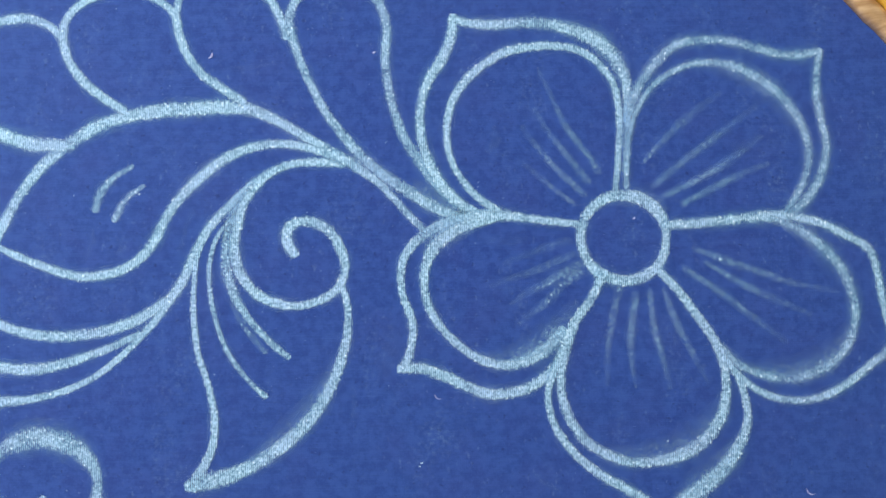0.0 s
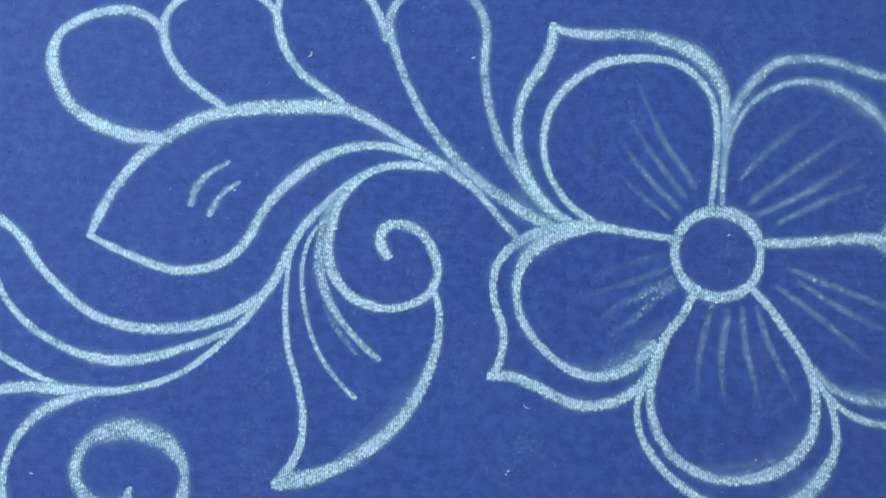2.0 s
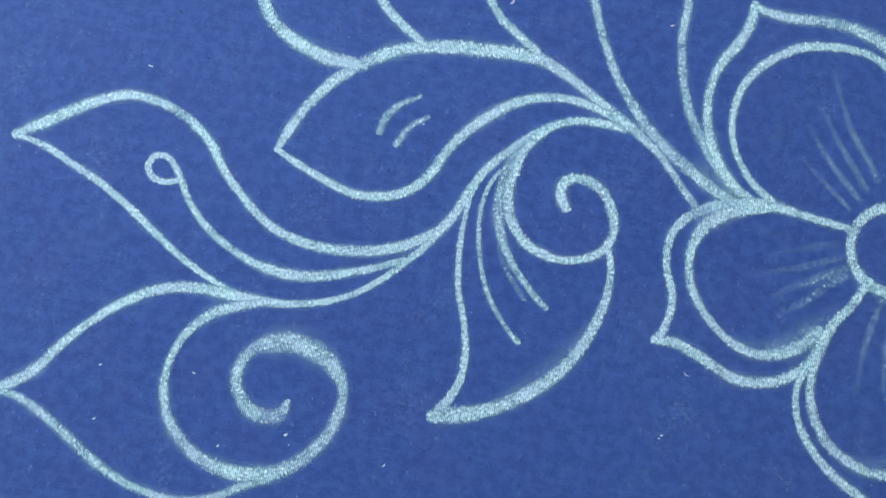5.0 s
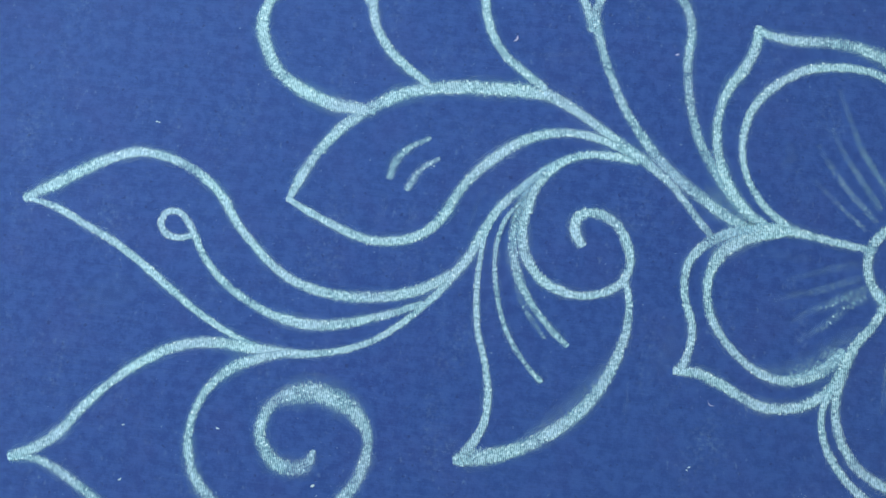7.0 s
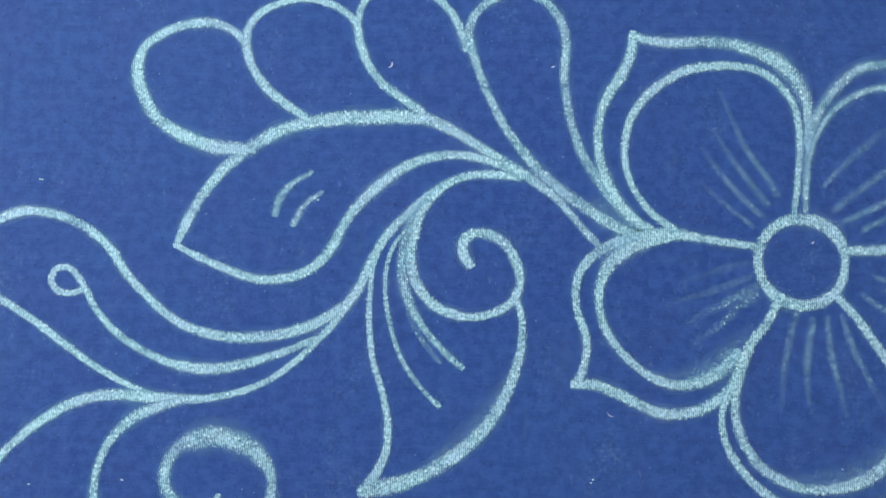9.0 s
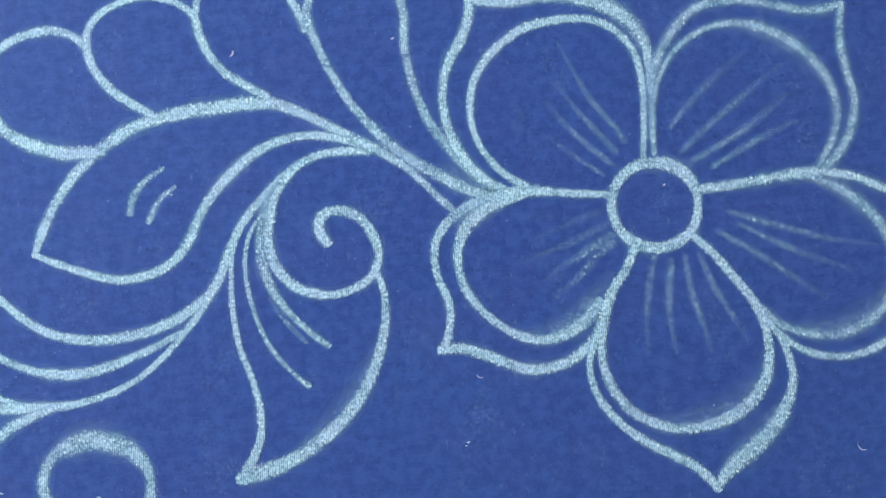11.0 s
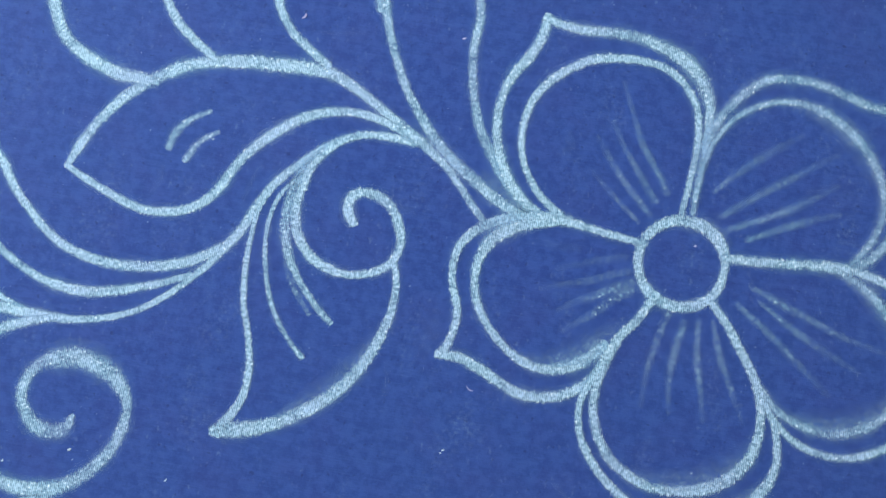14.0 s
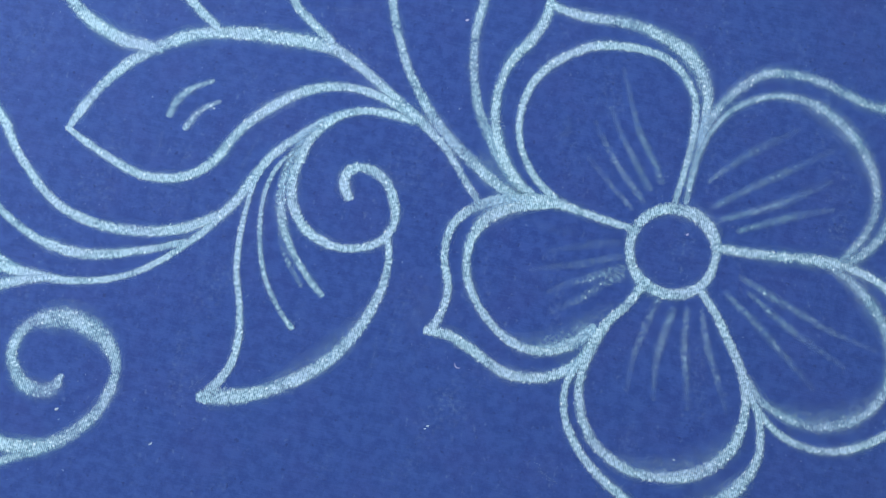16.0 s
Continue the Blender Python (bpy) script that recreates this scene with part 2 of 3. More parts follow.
# ---- the room round the table ----
setting("floor", [((-0.6, -1.8, -0.80), (1.8, 1.8, -0.75))], floor_paint, "plain grey-brown floor of the room", "floor")
setting("ceiling", [((-0.6, -1.8, 1.75), (1.8, 1.8, 1.80))], wall_paint, "plain off-white ceiling of the room", "ceiling")
setting("wall_north", [((-0.6, 1.8, -0.75), (1.8, 1.9, 1.75))], wall_paint, "plain off-white painted wall", "wall")
setting("wall_south", [((-0.6, -1.9, -0.75), (1.8, -1.8, 1.75))], wall_paint, "plain off-white painted wall", "wall")
setting("wall_east", [((1.8, -1.8, -0.75), (1.9, 1.8, 1.75))], wall_paint, "plain off-white painted wall", "wall")
setting("wall_west", [((-0.7, -1.8, -0.75), (-0.6, 1.8, -0.05)), ((-0.7, -1.8, 0.85), (-0.6, 1.8, 1.75)),
                      ((-0.7, -1.8, -0.05), (-0.6, -0.04, 0.85)), ((-0.7, 0.96, -0.05), (-0.6, 1.8, 0.85))],
        wall_paint, "off-white painted wall with a window opening", "wall")


def table():
    top = new("table")
    tagged(top, "brown wooden table under the embroidery hoop", "table")
    bm = bmesh.new()
    box(bm, (-0.55, -0.45, -0.0285), (0.60, 0.45, -0.0006))
    bmesh.ops.bevel(bm, geom=bm.edges[:], offset=0.003, segments=2, affect="EDGES")
    part("tabletop", bm, table_wood, top)
    for x in (-0.49, 0.54):
        for y in (-0.39, 0.39):
            bm = bmesh.new()
            box(bm, (x - 0.03, y - 0.03, -0.75), (x + 0.03, y + 0.03, -0.0285))
            part("leg", bm, table_wood, top)


table()

# ---- the cloth and its hoop ----
HOOP = (-0.0219, -0.0484)
HOOP_R = 0.160


def cloth():
    """A taut round of cotton, 0.4 mm thick, held by the hoop."""
    bm = bmesh.new()
    rings, steps = 40, 160
    layers = []
    for side, drop in ((0, 0.0), (1, -0.0004)):
        rows = []
        for i in range(1, rings + 1):
            r = (HOOP_R + 0.0008) * i / rings
            rows.append([bm.verts.new((HOOP[0] + r * math.cos(math.tau * j / steps), HOOP[1] + r * math.sin(math.tau * j / steps), drop)) for j in range(steps)])
        mid = bm.verts.new((HOOP[0], HOOP[1], drop))
        layers.append(rows)
        for j in range(steps):
            bm.faces.new((mid, rows[0][j], rows[0][(j + 1) % steps]))
            for i in range(rings - 1):
                bm.faces.new((rows[i][j], rows[i + 1][j], rows[i + 1][(j + 1) % steps], rows[i][(j + 1) % steps]))
    for j in range(steps):
        bm.faces.new((layers[0][-1][j], layers[1][-1][j], layers[1][-1][(j + 1) % steps], layers[0][-1][(j + 1) % steps]))
    bmesh.ops.recalc_face_normals(bm, faces=bm.faces)
    for f in bm.faces:
        f.smooth = False
    ob = part("cloth", bm, cotton)
    return tagged(ob, "taut royal-blue woven cotton cloth stretched in a wooden hoop", "fabric")


cloth()


def embroidery_hoop():
    hoop = new("embroidery_hoop")
    tagged(hoop, "varnished orange bamboo embroidery hoop round the blue cloth", "embroidery hoop")
    R = HOOP_R
    inner = [(R + 0.0000, 0.0001), (R + 0.0000, 0.0017), (R + 0.0003, 0.0024), (R + 0.0008, 0.0028), (R + 0.0020, 0.0028), (R + 0.0025, 0.0024), (R + 0.0027, 0.0017), (R + 0.0027, 0.0001)]
    outer = [(R + 0.0028, -0.0005), (R + 0.0028, 0.0044), (R + 0.0032, 0.0051), (R + 0.0040, 0.0054), (R + 0.0084, 0.0054), (R + 0.0092, 0.0051), (R + 0.0096, 0.0044), (R + 0.0096, -0.0005)]
    part("inner_ring", turned(inner, HOOP, 900, 0.0009), tan_wood, hoop, "tan glossy inner ring")
    part("outer_ring", turned(outer, HOOP, 600, 0.0004), orange_wood, hoop, "bright orange varnished outer ring")


embroidery_hoop()

# ---- the chalk drawing ----
LAYER = [0]
CRUMBS = []
DRAWN = []
dice = random.Random(11)
ACROSS = (-1.7, -1.0, -0.72, -0.36, 0.0, 0.36, 0.72, 1.0, 1.7)
DUSTY = 0.55
CENTRE = Vector((48.5, 12.7))  # of the flower


def spline(points, step=0.6):
    """Even samples of a smooth curve through control points of (x, y, width), in millimetres."""
    P = [Vector(p) for p in points]
    closed = (P[0] - P[-1]).length < 0.2
    out = []
    n = len(P)
    for i in range(n - 1):
        a = P[i - 1] if i else (P[-2] if closed else P[0] * 2 - P[1])
        b, c = P[i], P[i + 1]
        d = P[i + 2] if i + 2 < n else (P[1] if closed else P[-1] * 2 - P[-2])
        t = [0.0]
        for u, v in ((a, b), (b, c), (c, d)):
            t.append(t[-1] + max((v.xy - u.xy).length, 1e-3) ** 0.5)
        count = max(2, round((c.xy - b.xy).length / step))
        for j in range(count):
            s = t[1] + (t[2] - t[1]) * j / count
            a1 = a.lerp(b, (s - t[0]) / (t[1] - t[0]))
            a2 = b.lerp(c, (s - t[1]) / (t[2] - t[1]))
            a3 = c.lerp(d, (s - t[2]) / (t[3] - t[2]))
            b1 = a1.lerp(a2, (s - t[0]) / (t[2] - t[0]))
            b2 = a2.lerp(a3, (s - t[1]) / (t[3] - t[1]))
            out.append(b1.lerp(b2, (s - t[1]) / (t[2] - t[1])))
    out.append(P[-1])
    return out, closed


def stroke(parent, name, density, soft, rubbed, points, label=""):
    """One chalk stroke: a low crumbly ridge of chalk along a curve, with rounded ends."""
    path, closed = spline(points)
    if not closed:
        first, last = path[0], path[-1]
        u, v = (path[0] - path[1]).xy.normalized(), (path[-1] - path[-2]).xy.normalized()
        for f, w in ((0.25, 0.92), (0.42, 0.62)):
            path.insert(0, Vector((*(first.xy + u * first.z * f), first.z * w)))
            path.append(Vector((*(last.xy + v * last.z * f), last.z * w)))
    LAYER[0] += 1
    lift = 0.004 + 0.0022 * LAYER[0]
    bm = bmesh.new()
    uvl = bm.loops.layers.uv.new("UVMap")
    att = bm.verts.layers.float_vector.new("chalk")
    rows, along = [], 0.0
    n = len(path)
    # no loose dust where several strokes already lie over one another
    crowd = [sum(any(abs(p.x - x) < 2.2 and abs(p.y - y) < 2.2 for x, y in other) for other in DRAWN) > 1 for p in path]
    DRAWN.append([(p.x, p.y) for p in path])
    for i, p in enumerate(path):
        q0, q1 = path[max(i - 1, 0)], path[min(i + 1, n - 1)]
        if closed and i in (0, n - 1):
            q0, q1 = path[-2], path[1]
        d = (q1 - q0).xy.normalized()
        side = Vector((-d.y, d.x))
        along += (p - path[i - 1]).xy.length if i else 0.0
        half = max(p.z, 0.15) * (0.80 if name == "vein" and density < 0.66 else 0.87)
        # faint strokes fade at their ends, veins most where they run away from the flower's centre
        u = i / (n - 1)
        if name == "vein" and (path[0].xy - CENTRE).length < (path[-1].xy - CENTRE).length:
            u = 1 - u
        reach = min(1.0, u / (0.6 if name == "vein" else 0.38), (1 - u) / (0.10 if name == "vein" else 0.38))
        fade = 0.5 + (0.56 if name == "vein" else 0.5) * reach * reach * (3 - 2 * reach) if density < 0.66 else 1.0
        row = []
        for a in ACROSS:
            out = half * max(-1.0, min(1.0, a))
            if abs(a) > 1:
                out += math.copysign(DUSTY if density > 0.66 and not crowd[i] and (closed or 2 < i < n - 3) else 0.04, a)
            xy = p.xy + side * out
            v = bm.verts.new((xy.x * MM, xy.y * MM, (lift + 0.02 * max(0.0, 1 - a * a)) * MM))
            v[att] = (density * fade, soft, rubbed)
            row.append((v, (a + 1) / 2, along))
        rows.append(row)
    for r0, r1 in zip(rows, rows[1:]):
        for j in range(len(ACROSS) - 1):
            corner = (r0[j + 1], r0[j], r1[j], r1[j + 1])
            f = bm.faces.new([c[0] for c in corner])
            f.smooth = True
            for loop, c in zip(f.loops, corner):
                loop[uvl].uv = (c[1], c[2])
    if density > 0.7:
        for p in path:
            for _ in range(2):
                CRUMBS.append((p.x + dice.gauss(0, 1.6 + p.z * 0.5), p.y + dice.gauss(0, 1.6 + p.z * 0.5)))
    return part(name, bm, chalk, parent, label)


def drawing(name, label, category, group=""):
    return tagged(new(name), label, category, group)


motif = drawing("chalk_scuffs", "faint rubbed scratches of chalk dust on blue cloth", "chalk marks", "chalk motifs on the cloth")
stroke(motif, "scuff", 0.12, 0.9, 0.0, [(-114.1, -10.1, 2.3), (-109.2, -9, 6.1), (-104.4, -7.6, 6.1), (-100.7, -5.8, 2.3)])
stroke(motif, "scuff", 0.14, 0.8, 0.0, [(-31, 48, 0.8), (-24.7, 48.4, 1), (-17.4, 49.5, 0.7)])
stroke(motif, "scuff", 0.2, 0.8, 0.0, [(-35.8, 20.3, 0.7), (-37.2, 16.3, 0.9), (-38.4, 10.8, 0.8)])
stroke(motif, "scuff", 0.3, 0.6, 0.0, [(18.3, -16.3, 0.5), (18.2, -17.9, 0.5), (18.2, -19.6, 0.3)])
stroke(motif, "scuff", 0.15, 0.8, 0.0, [(-5, -15.2, 0.9), (-4.7, -17.9, 0.9), (-5.1, -21.6, 0.7)])
stroke(motif, "scuff", 0.16, 0.8, 0.0, [(-12.3, 18.8, 1.2), (-7.8, 15.5, 1.6), (-4.5, 14.4, 0.9)])
stroke(motif, "scuff", 0.16, 0.8, 0.0, [(-55.4, 16.3, 1.2), (-55.4, 13.5, 1.4), (-56.7, 10.4, 0.9)])
stroke(motif, "scuff", 0.13, 0.8, 0.0, [(-50.5, 14.2, 0.9), (-49.6, 12.6, 1.2), (-51.1, 10.7, 0.7)])
stroke(motif, "scuff", 0.18, 0.8, 0.0, [(23.4, 35, 1.4), (24.2, 32.5, 1.9), (22.2, 30.4, 1.2)])
stroke(motif, "scuff", 0.2, 0.8, 0.0, [(29.6, -32.5, 0.9), (31.6, -34.2, 0.9), (34.3, -35.4, 0.7)])
stroke(motif, "scuff", 0.18, 0.8, 0.0, [(-38.9, -32.1, 0.7), (-37.5, -30.6, 1), (-35.9, -28.9, 0.7)])
stroke(motif, "scuff", 0.13, 0.9, 0.0, [(2.6, -3.2, 2.3), (2.6, -7.5, 3.5), (1, -13, 2.3)])
stroke(motif, "scuff", 0.15, 0.8, 0.0, [(67.8, 25.8, 1.2), (72.6, 30.3, 1.7), (76.1, 32.5, 1)])

motif = drawing("chalk_leaf", "long flame-shaped leaf with a looped vein drawn in white chalk", "chalk drawing", "chalk motifs on the cloth")
stroke(motif, "upper_edge", 1.0, 0.3, 0.35, [(-125.8, 8.7, 1.9), (-120.5, 12, 2.4), (-115.3, 15.4, 2.4), (-110.1, 18.3, 2.1), (-105.2, 20, 1.9), (-100.1, 19.7, 1.8), (-95.3, 18.3, 1.8), (-91, 15.9, 1.8), (-87.2, 12.6, 1.8), (-83.8, 7.9, 1.7), (-79.9, 3.9, 1.6), (-76.1, 0.6, 1.6), (-71.9, -2, 1.8), (-67.8, -3.4, 1.9), (-62.1, -4.2, 2), (-56.6, -4, 2.1), (-51.2, -3.1, 2.1), (-45.8, -1, 2.1), (-41.2, 1.9, 1.8)])
stroke(motif, "lower_edge", 1.0, 0.3, 0.35, [(-125.4, 8.6, 0.9), (-119.7, 7.3, 1.4), (-113.7, 4.6, 1.4), (-107.6, 1.8, 1.5), (-101.4, -1.9, 1.5), (-95.2, -6.2, 1.5), (-89.1, -10.2, 1.4), (-83.2, -13.3, 1.3), (-77.9, -15.5, 1.4), (-72.8, -16.4, 1.5), (-68.4, -16.2, 1.4)])
stroke(motif, "stem", 1.0, 0.3, 0.35, [(-75, -16.4, 1.4), (-70.6, -16.4, 1.6), (-65.2, -15.8, 1.4), (-59.8, -14.5, 1.3), (-54.6, -12.2, 1.3), (-50.5, -9.2, 1.3), (-46.5, -5.5, 1.4), (-43, -1.7, 1.5), (-40.3, 2.2, 1.9), (-37.7, 5.9, 1.9), (-35.4, 11.4, 1.8), (-32.6, 16.3, 1.7), (-28.5, 20.8, 1.7), (-24.9, 24, 1.8), (-20.6, 27, 1.7), (-16.3, 28.6, 1.5), (-11.8, 28.9, 1.7), (-6.7, 28.4, 1.8)])
stroke(motif, "loop_line", 1.0, 0.3, 0.35, [(-92.3, 4.5, 1.1), (-95, 3.8, 1.3), (-97.6, 4.5, 1.3), (-98.7, 6.5, 1.3), (-97.9, 8.5, 1.3), (-95.7, 8.9, 1.3), (-93.6, 7.4, 1.3), (-91.7, 4.5, 1.4), (-89.5, 0.9, 1.4), (-86.3, -2.7, 1.5), (-81.9, -5.9, 1.6), (-77.2, -8.3, 1.6), (-72.5, -9.8, 1.9), (-66.9, -10.4, 2.1), (-61.5, -9.7, 2.1), (-56.1, -8.2, 1.7), (-50.8, -6.3, 1.5), (-46.1, -4.2, 1.3)])
stroke(motif, "smudge", 0.4, 0.7, 0.4, [(-51.7, -6.1, 1.2), (-46.6, -4.1, 2.2), (-42.2, -0.9, 1.2)])

motif = drawing("chalk_leaf", "plain pointed leaf drawn in white chalk beside a spiral", "chalk drawing", "chalk motifs on the cloth")
stroke(motif, "upper_edge", 1.0, 0.3, 0.45, [(-120.8, -41, 1.8), (-117.8, -39.7, 2.1), (-112.9, -36.1, 2.1), (-108.3, -30.1, 1.8), (-103.6, -25, 1.7), (-98.7, -20.9, 1.9), (-93.6, -17.8, 2), (-88.3, -16.1, 2.1), (-82.8, -15.7, 2.2), (-78.4, -16, 2.1), (-72.8, -16.2, 1.9), (-67.3, -16, 1.2)])
stroke(motif, "lower_edge", 0.9, 0.5, 0.45, [(-120.5, -40.8, 1.6), (-115.1, -41.3, 1.6), (-110.3, -43.5, 1.8), (-105.3, -46.4, 2.1), (-100.2, -49.7, 2), (-95.4, -52.4, 1.9), (-90.6, -54.3, 1.8), (-85.6, -55.4, 1.6), (-80.1, -55.5, 1.5), (-74.9, -54.2, 1.5), (-69.5, -51.4, 1.8), (-64.5, -49, 1.6)])

motif = drawing("chalk_spiral", "thick curled spiral tendril drawn in white chalk", "chalk drawing", "chalk motifs on the cloth")
stroke(motif, "spiral", 0.86, 0.4, 0.35, [(-63.5, -34.3, 0.9), (-64.4, -36.6, 2.5), (-67, -37.8, 2.9), (-70.4, -37.2, 2.9), (-72.8, -34.6, 2.5), (-74.1, -31.9, 2.3), (-73.6, -28.2, 2.3), (-71.4, -25.3, 2.7), (-67.8, -23.7, 3.9), (-63.4, -23.3, 4.2), (-58.8, -24.6, 3.9), (-55.5, -27.2, 3.2), (-53.5, -30.6, 2.1), (-53.6, -35, 2.3), (-55.3, -40, 2.3), (-58.8, -44.3, 2.7), (-62.6, -47.3, 2.8), (-67.7, -48.9, 2.8)])
stroke(motif, "outer_arc", 0.92, 0.4, 0.35, [(-62.6, -47.3, 1.8), (-67.7, -48.9, 2.8), (-73.2, -48.9, 2.7), (-78.65, -47.25, 2.5), (-82.95, -44.25, 2.3), (-85.75, -40.65, 1.9), (-87.45, -36.05, 1.8), (-87.65, -31.75, 1.6), (-86.55, -27.25, 1.6), (-83.95, -22.95, 1.9), (-80.15, -19.65, 2.1), (-75.25, -17.65, 1.9), (-70.8, -16.2, 1.4)])

motif = drawing("chalk_leaf", "pointed leaf with two short ticks drawn in white chalk", "chalk drawing", "chalk motifs on the cloth")
stroke(motif, "upper_edge", 1.0, 0.3, 0.4, [(-74.2, 13.7, 1.2), (-72.6, 17.8, 1.9), (-70.4, 22.4, 2), (-67, 27.3, 2.1), (-63, 31.5, 2.4), (-58.8, 34.6, 2.6), (-53.4, 37.5, 2.6), (-47.8, 39, 2.6), (-42.2, 39.8, 2.9), (-36.6, 40.1, 2.9), (-30.9, 40.3, 2.9), (-25.7, 39.9, 2.6), (-21.6, 38.5, 2.2), (-16.9, 35.9, 2), (-12.1, 33, 1.9), (-7.4, 30.1, 2), (-3.8, 27.9, 2)])
stroke(motif, "lower_edge", 1.0, 0.3, 0.4, [(-74.2, 13.6, 1.1), (-69.6, 11.4, 1.4), (-63.7, 9, 1.7), (-57.9, 7.3, 1.8), (-52.4, 7.5, 1.9), (-47.5, 9.4, 1.9), (-44, 12.8, 2), (-41.6, 17.4, 2), (-38.7, 21.9, 2), (-34.1, 26.5, 2.1), (-28.8, 30.4, 2.1), (-23.4, 32.3, 1.9), (-17.7, 32.6, 1.7), (-13.1, 31.8, 1.7), (-8.5, 30, 1.5), (-5, 28.3, 1.4)])
stroke(motif, "tick", 0.8, 0.5, 0.4, [(-47.9, 28.7, 1), (-51.9, 26.2, 1.4), (-54, 23.4, 1.7), (-54.9, 20.3, 1.5)])
stroke(motif, "tick", 0.8, 0.5, 0.4, [(-45.6, 24.8, 0.8), (-48.8, 22.4, 1.3), (-50.2, 20.1, 1.5), (-51.1, 18.3, 1.4)])

motif = drawing("chalk_branch", "branch of four rounded lobes drawn in white chalk", "chalk drawing", "chalk motifs on the cloth")
stroke(motif, "lobe", 1.0, 0.3, 0.42, [(-59.9, 33.1, 1.7), (-63.1, 33.15, 2.75), (-67.7, 33.65, 2.75), (-73.5, 35.55, 2.75), (-79.1, 39.05, 2.55), (-82.5, 43.85, 2.55), (-84, 49.75, 2.45), (-82.6, 54.3, 1.9), (-78.8, 57.1, 2), (-74.3, 58.8, 2), (-69.1, 59.2, 2), (-65, 57.7, 1.7), (-62.1, 54.7, 1.5)])
stroke(motif, "lobe", 1.0, 0.3, 0.42, [(-49.9, 40.1, 1.7), (-54.3, 43.1, 1.9), (-57.9, 46.2, 1.9), (-61, 50.8, 1.8), (-62.1, 55.1, 1.9), (-61.6, 58.7, 1.7), (-58.9, 61.9, 1.6), (-54.9, 63.7, 1.5), (-51.3, 64.5, 1.5), (-47.5, 64.2, 1.5), (-43.3, 62.6, 1.6), (-40.3, 60.1, 1.6), (-39.1, 57.2, 1.6)])
stroke(motif, "lobe", 1.0, 0.3, 0.42, [(-26.3, 41.4, 1.7), (-31, 44.6, 1.9), (-34.5, 47.4, 1.8), (-37.6, 51.7, 1.8), (-39.2, 56.4, 1.8), (-39.6, 60.1, 1.7), (-38.5, 63.8, 1.5), (-36.4, 66.2, 1.5), (-32.6, 67.6, 1.5), (-28.6, 67.5, 1.5), (-24.5, 65.7, 1.6), (-20.9, 62.3, 1.7), (-18.7, 58.4, 1.7), (-17.6, 54.6, 1.7)])
stroke(motif, "lobe", 0.86, 0.3, 0.42, [(-16.6, 54.2, 1.8), (-17.1, 57.2, 2.1), (-16, 61.3, 1.8), (-13.5, 64.1, 1.8), (-9.6, 66, 1.7), (-5.6, 66.3, 1.7), (-1.5, 64.4, 1.8), (1.4, 60.6, 1.9), (2.6, 55.9, 1.8), (2.2, 49.5, 1.8), (2.9, 43.1, 1.8), (4.1, 38, 1.8), (6, 32.9, 2), (9.2, 27.9, 2.2), (12.9, 23, 2.2), (16.2, 19.8, 2.1), (20.1, 17.7, 1.4)])
stroke(motif, "stem", 0.92, 0.3, 0.42, [(-16.8, 55.7, 1.8), (-15.2, 50.5, 1.7), (-12.9, 45, 1.7), (-9.9, 39.1, 1.8), (-6.3, 34.1, 1.9), (-2.9, 30.1, 2.1), (1.1, 26.3, 2.1), (5.6, 23.2, 2.4), (10.1, 20.2, 2.4), (15.2, 17.7, 2.1), (20.1, 16.8, 1.4)])
stroke(motif, "stem", 0.92, 0.3, 0.42, [(-9.6, 31.1, 1.7), (-5.6, 28.8, 1.9), (-2.2, 26.6, 1.7), (0.6, 24.4, 1.5), (4, 20.7, 1.5), (6.9, 17.4, 1.5), (9.4, 14.8, 1.4)])
stroke(motif, "smudge", 0.5, 0.6, 0.5, [(7.7, 24.7, 1.2), (11.6, 21.5, 2.6), (15.6, 19.6, 2.6), (18.9, 18.7, 1.2)])
stroke(motif, "smudge", 0.45, 0.6, 0.5, [(-4.8, 30.1, 1.5), (0.3, 27.2, 2.2), (6.6, 22.8, 1.5)])

motif = drawing("chalk_leaf", "curled leaf with spiral top and veins drawn in white chalk", "chalk drawing", "chalk motifs on the cloth")
stroke(motif, "spiral", 1.0, 0.3, 0.1, [(-16.1, 10.8, 1.8), (-17.1, 12.3, 2), (-17.6, 14.2, 2), (-16.8, 16.3, 2), (-14.9, 17.1, 2), (-11.9, 16.7, 2), (-9.1, 14.9, 1.9), (-6.9, 11.2, 1.9), (-6.2, 7.4, 1.6), (-7.6, 4, 1.6), (-11.2, 1.6, 1.6), (-15.5, 0.6, 1.6), (-19.5, 1.2, 1.8), (-23.1, 2.9, 1.9), (-25.6, 5.6, 2), (-27.4, 9.3, 2.1), (-27.8, 13.7, 2), (-27.1, 16.8, 1.4)])
stroke(motif, "right_edge", 1.0, 0.3, 0.1, [(-6.8, 4.5, 1.1), (-5.8, 0.1, 1.4), (-5.9, -4.9, 1.6), (-7, -9.5, 1.9), (-9, -14.7, 2.1), (-12.2, -19.8, 2.3), (-16.5, -24.3, 2.5), (-21, -27.6, 2.5), (-25.5, -30, 2.6), (-30.2, -31.7, 2.9), (-33.9, -32.4, 3), (-36.1, -32.9, 2.1)])
stroke(motif, "left_edge", 1.0, 0.3, 0.1, [(-34.1, 12.8, 0.78), (-35.1, 10.1, 1), (-35.5, 5.8, 1), (-35.6, 1.2, 1.1), (-35.2, -4.3, 1.2), (-34.5, -8.6, 1.2), (-33, -12.8, 1.2), (-31.9, -17.1, 1.3), (-31.3, -21.3, 1.4), (-31.7, -25.7, 1.5), (-32.9, -28.6, 1.7), (-34.3, -30.9, 2), (-35.3, -33, 2.2)])
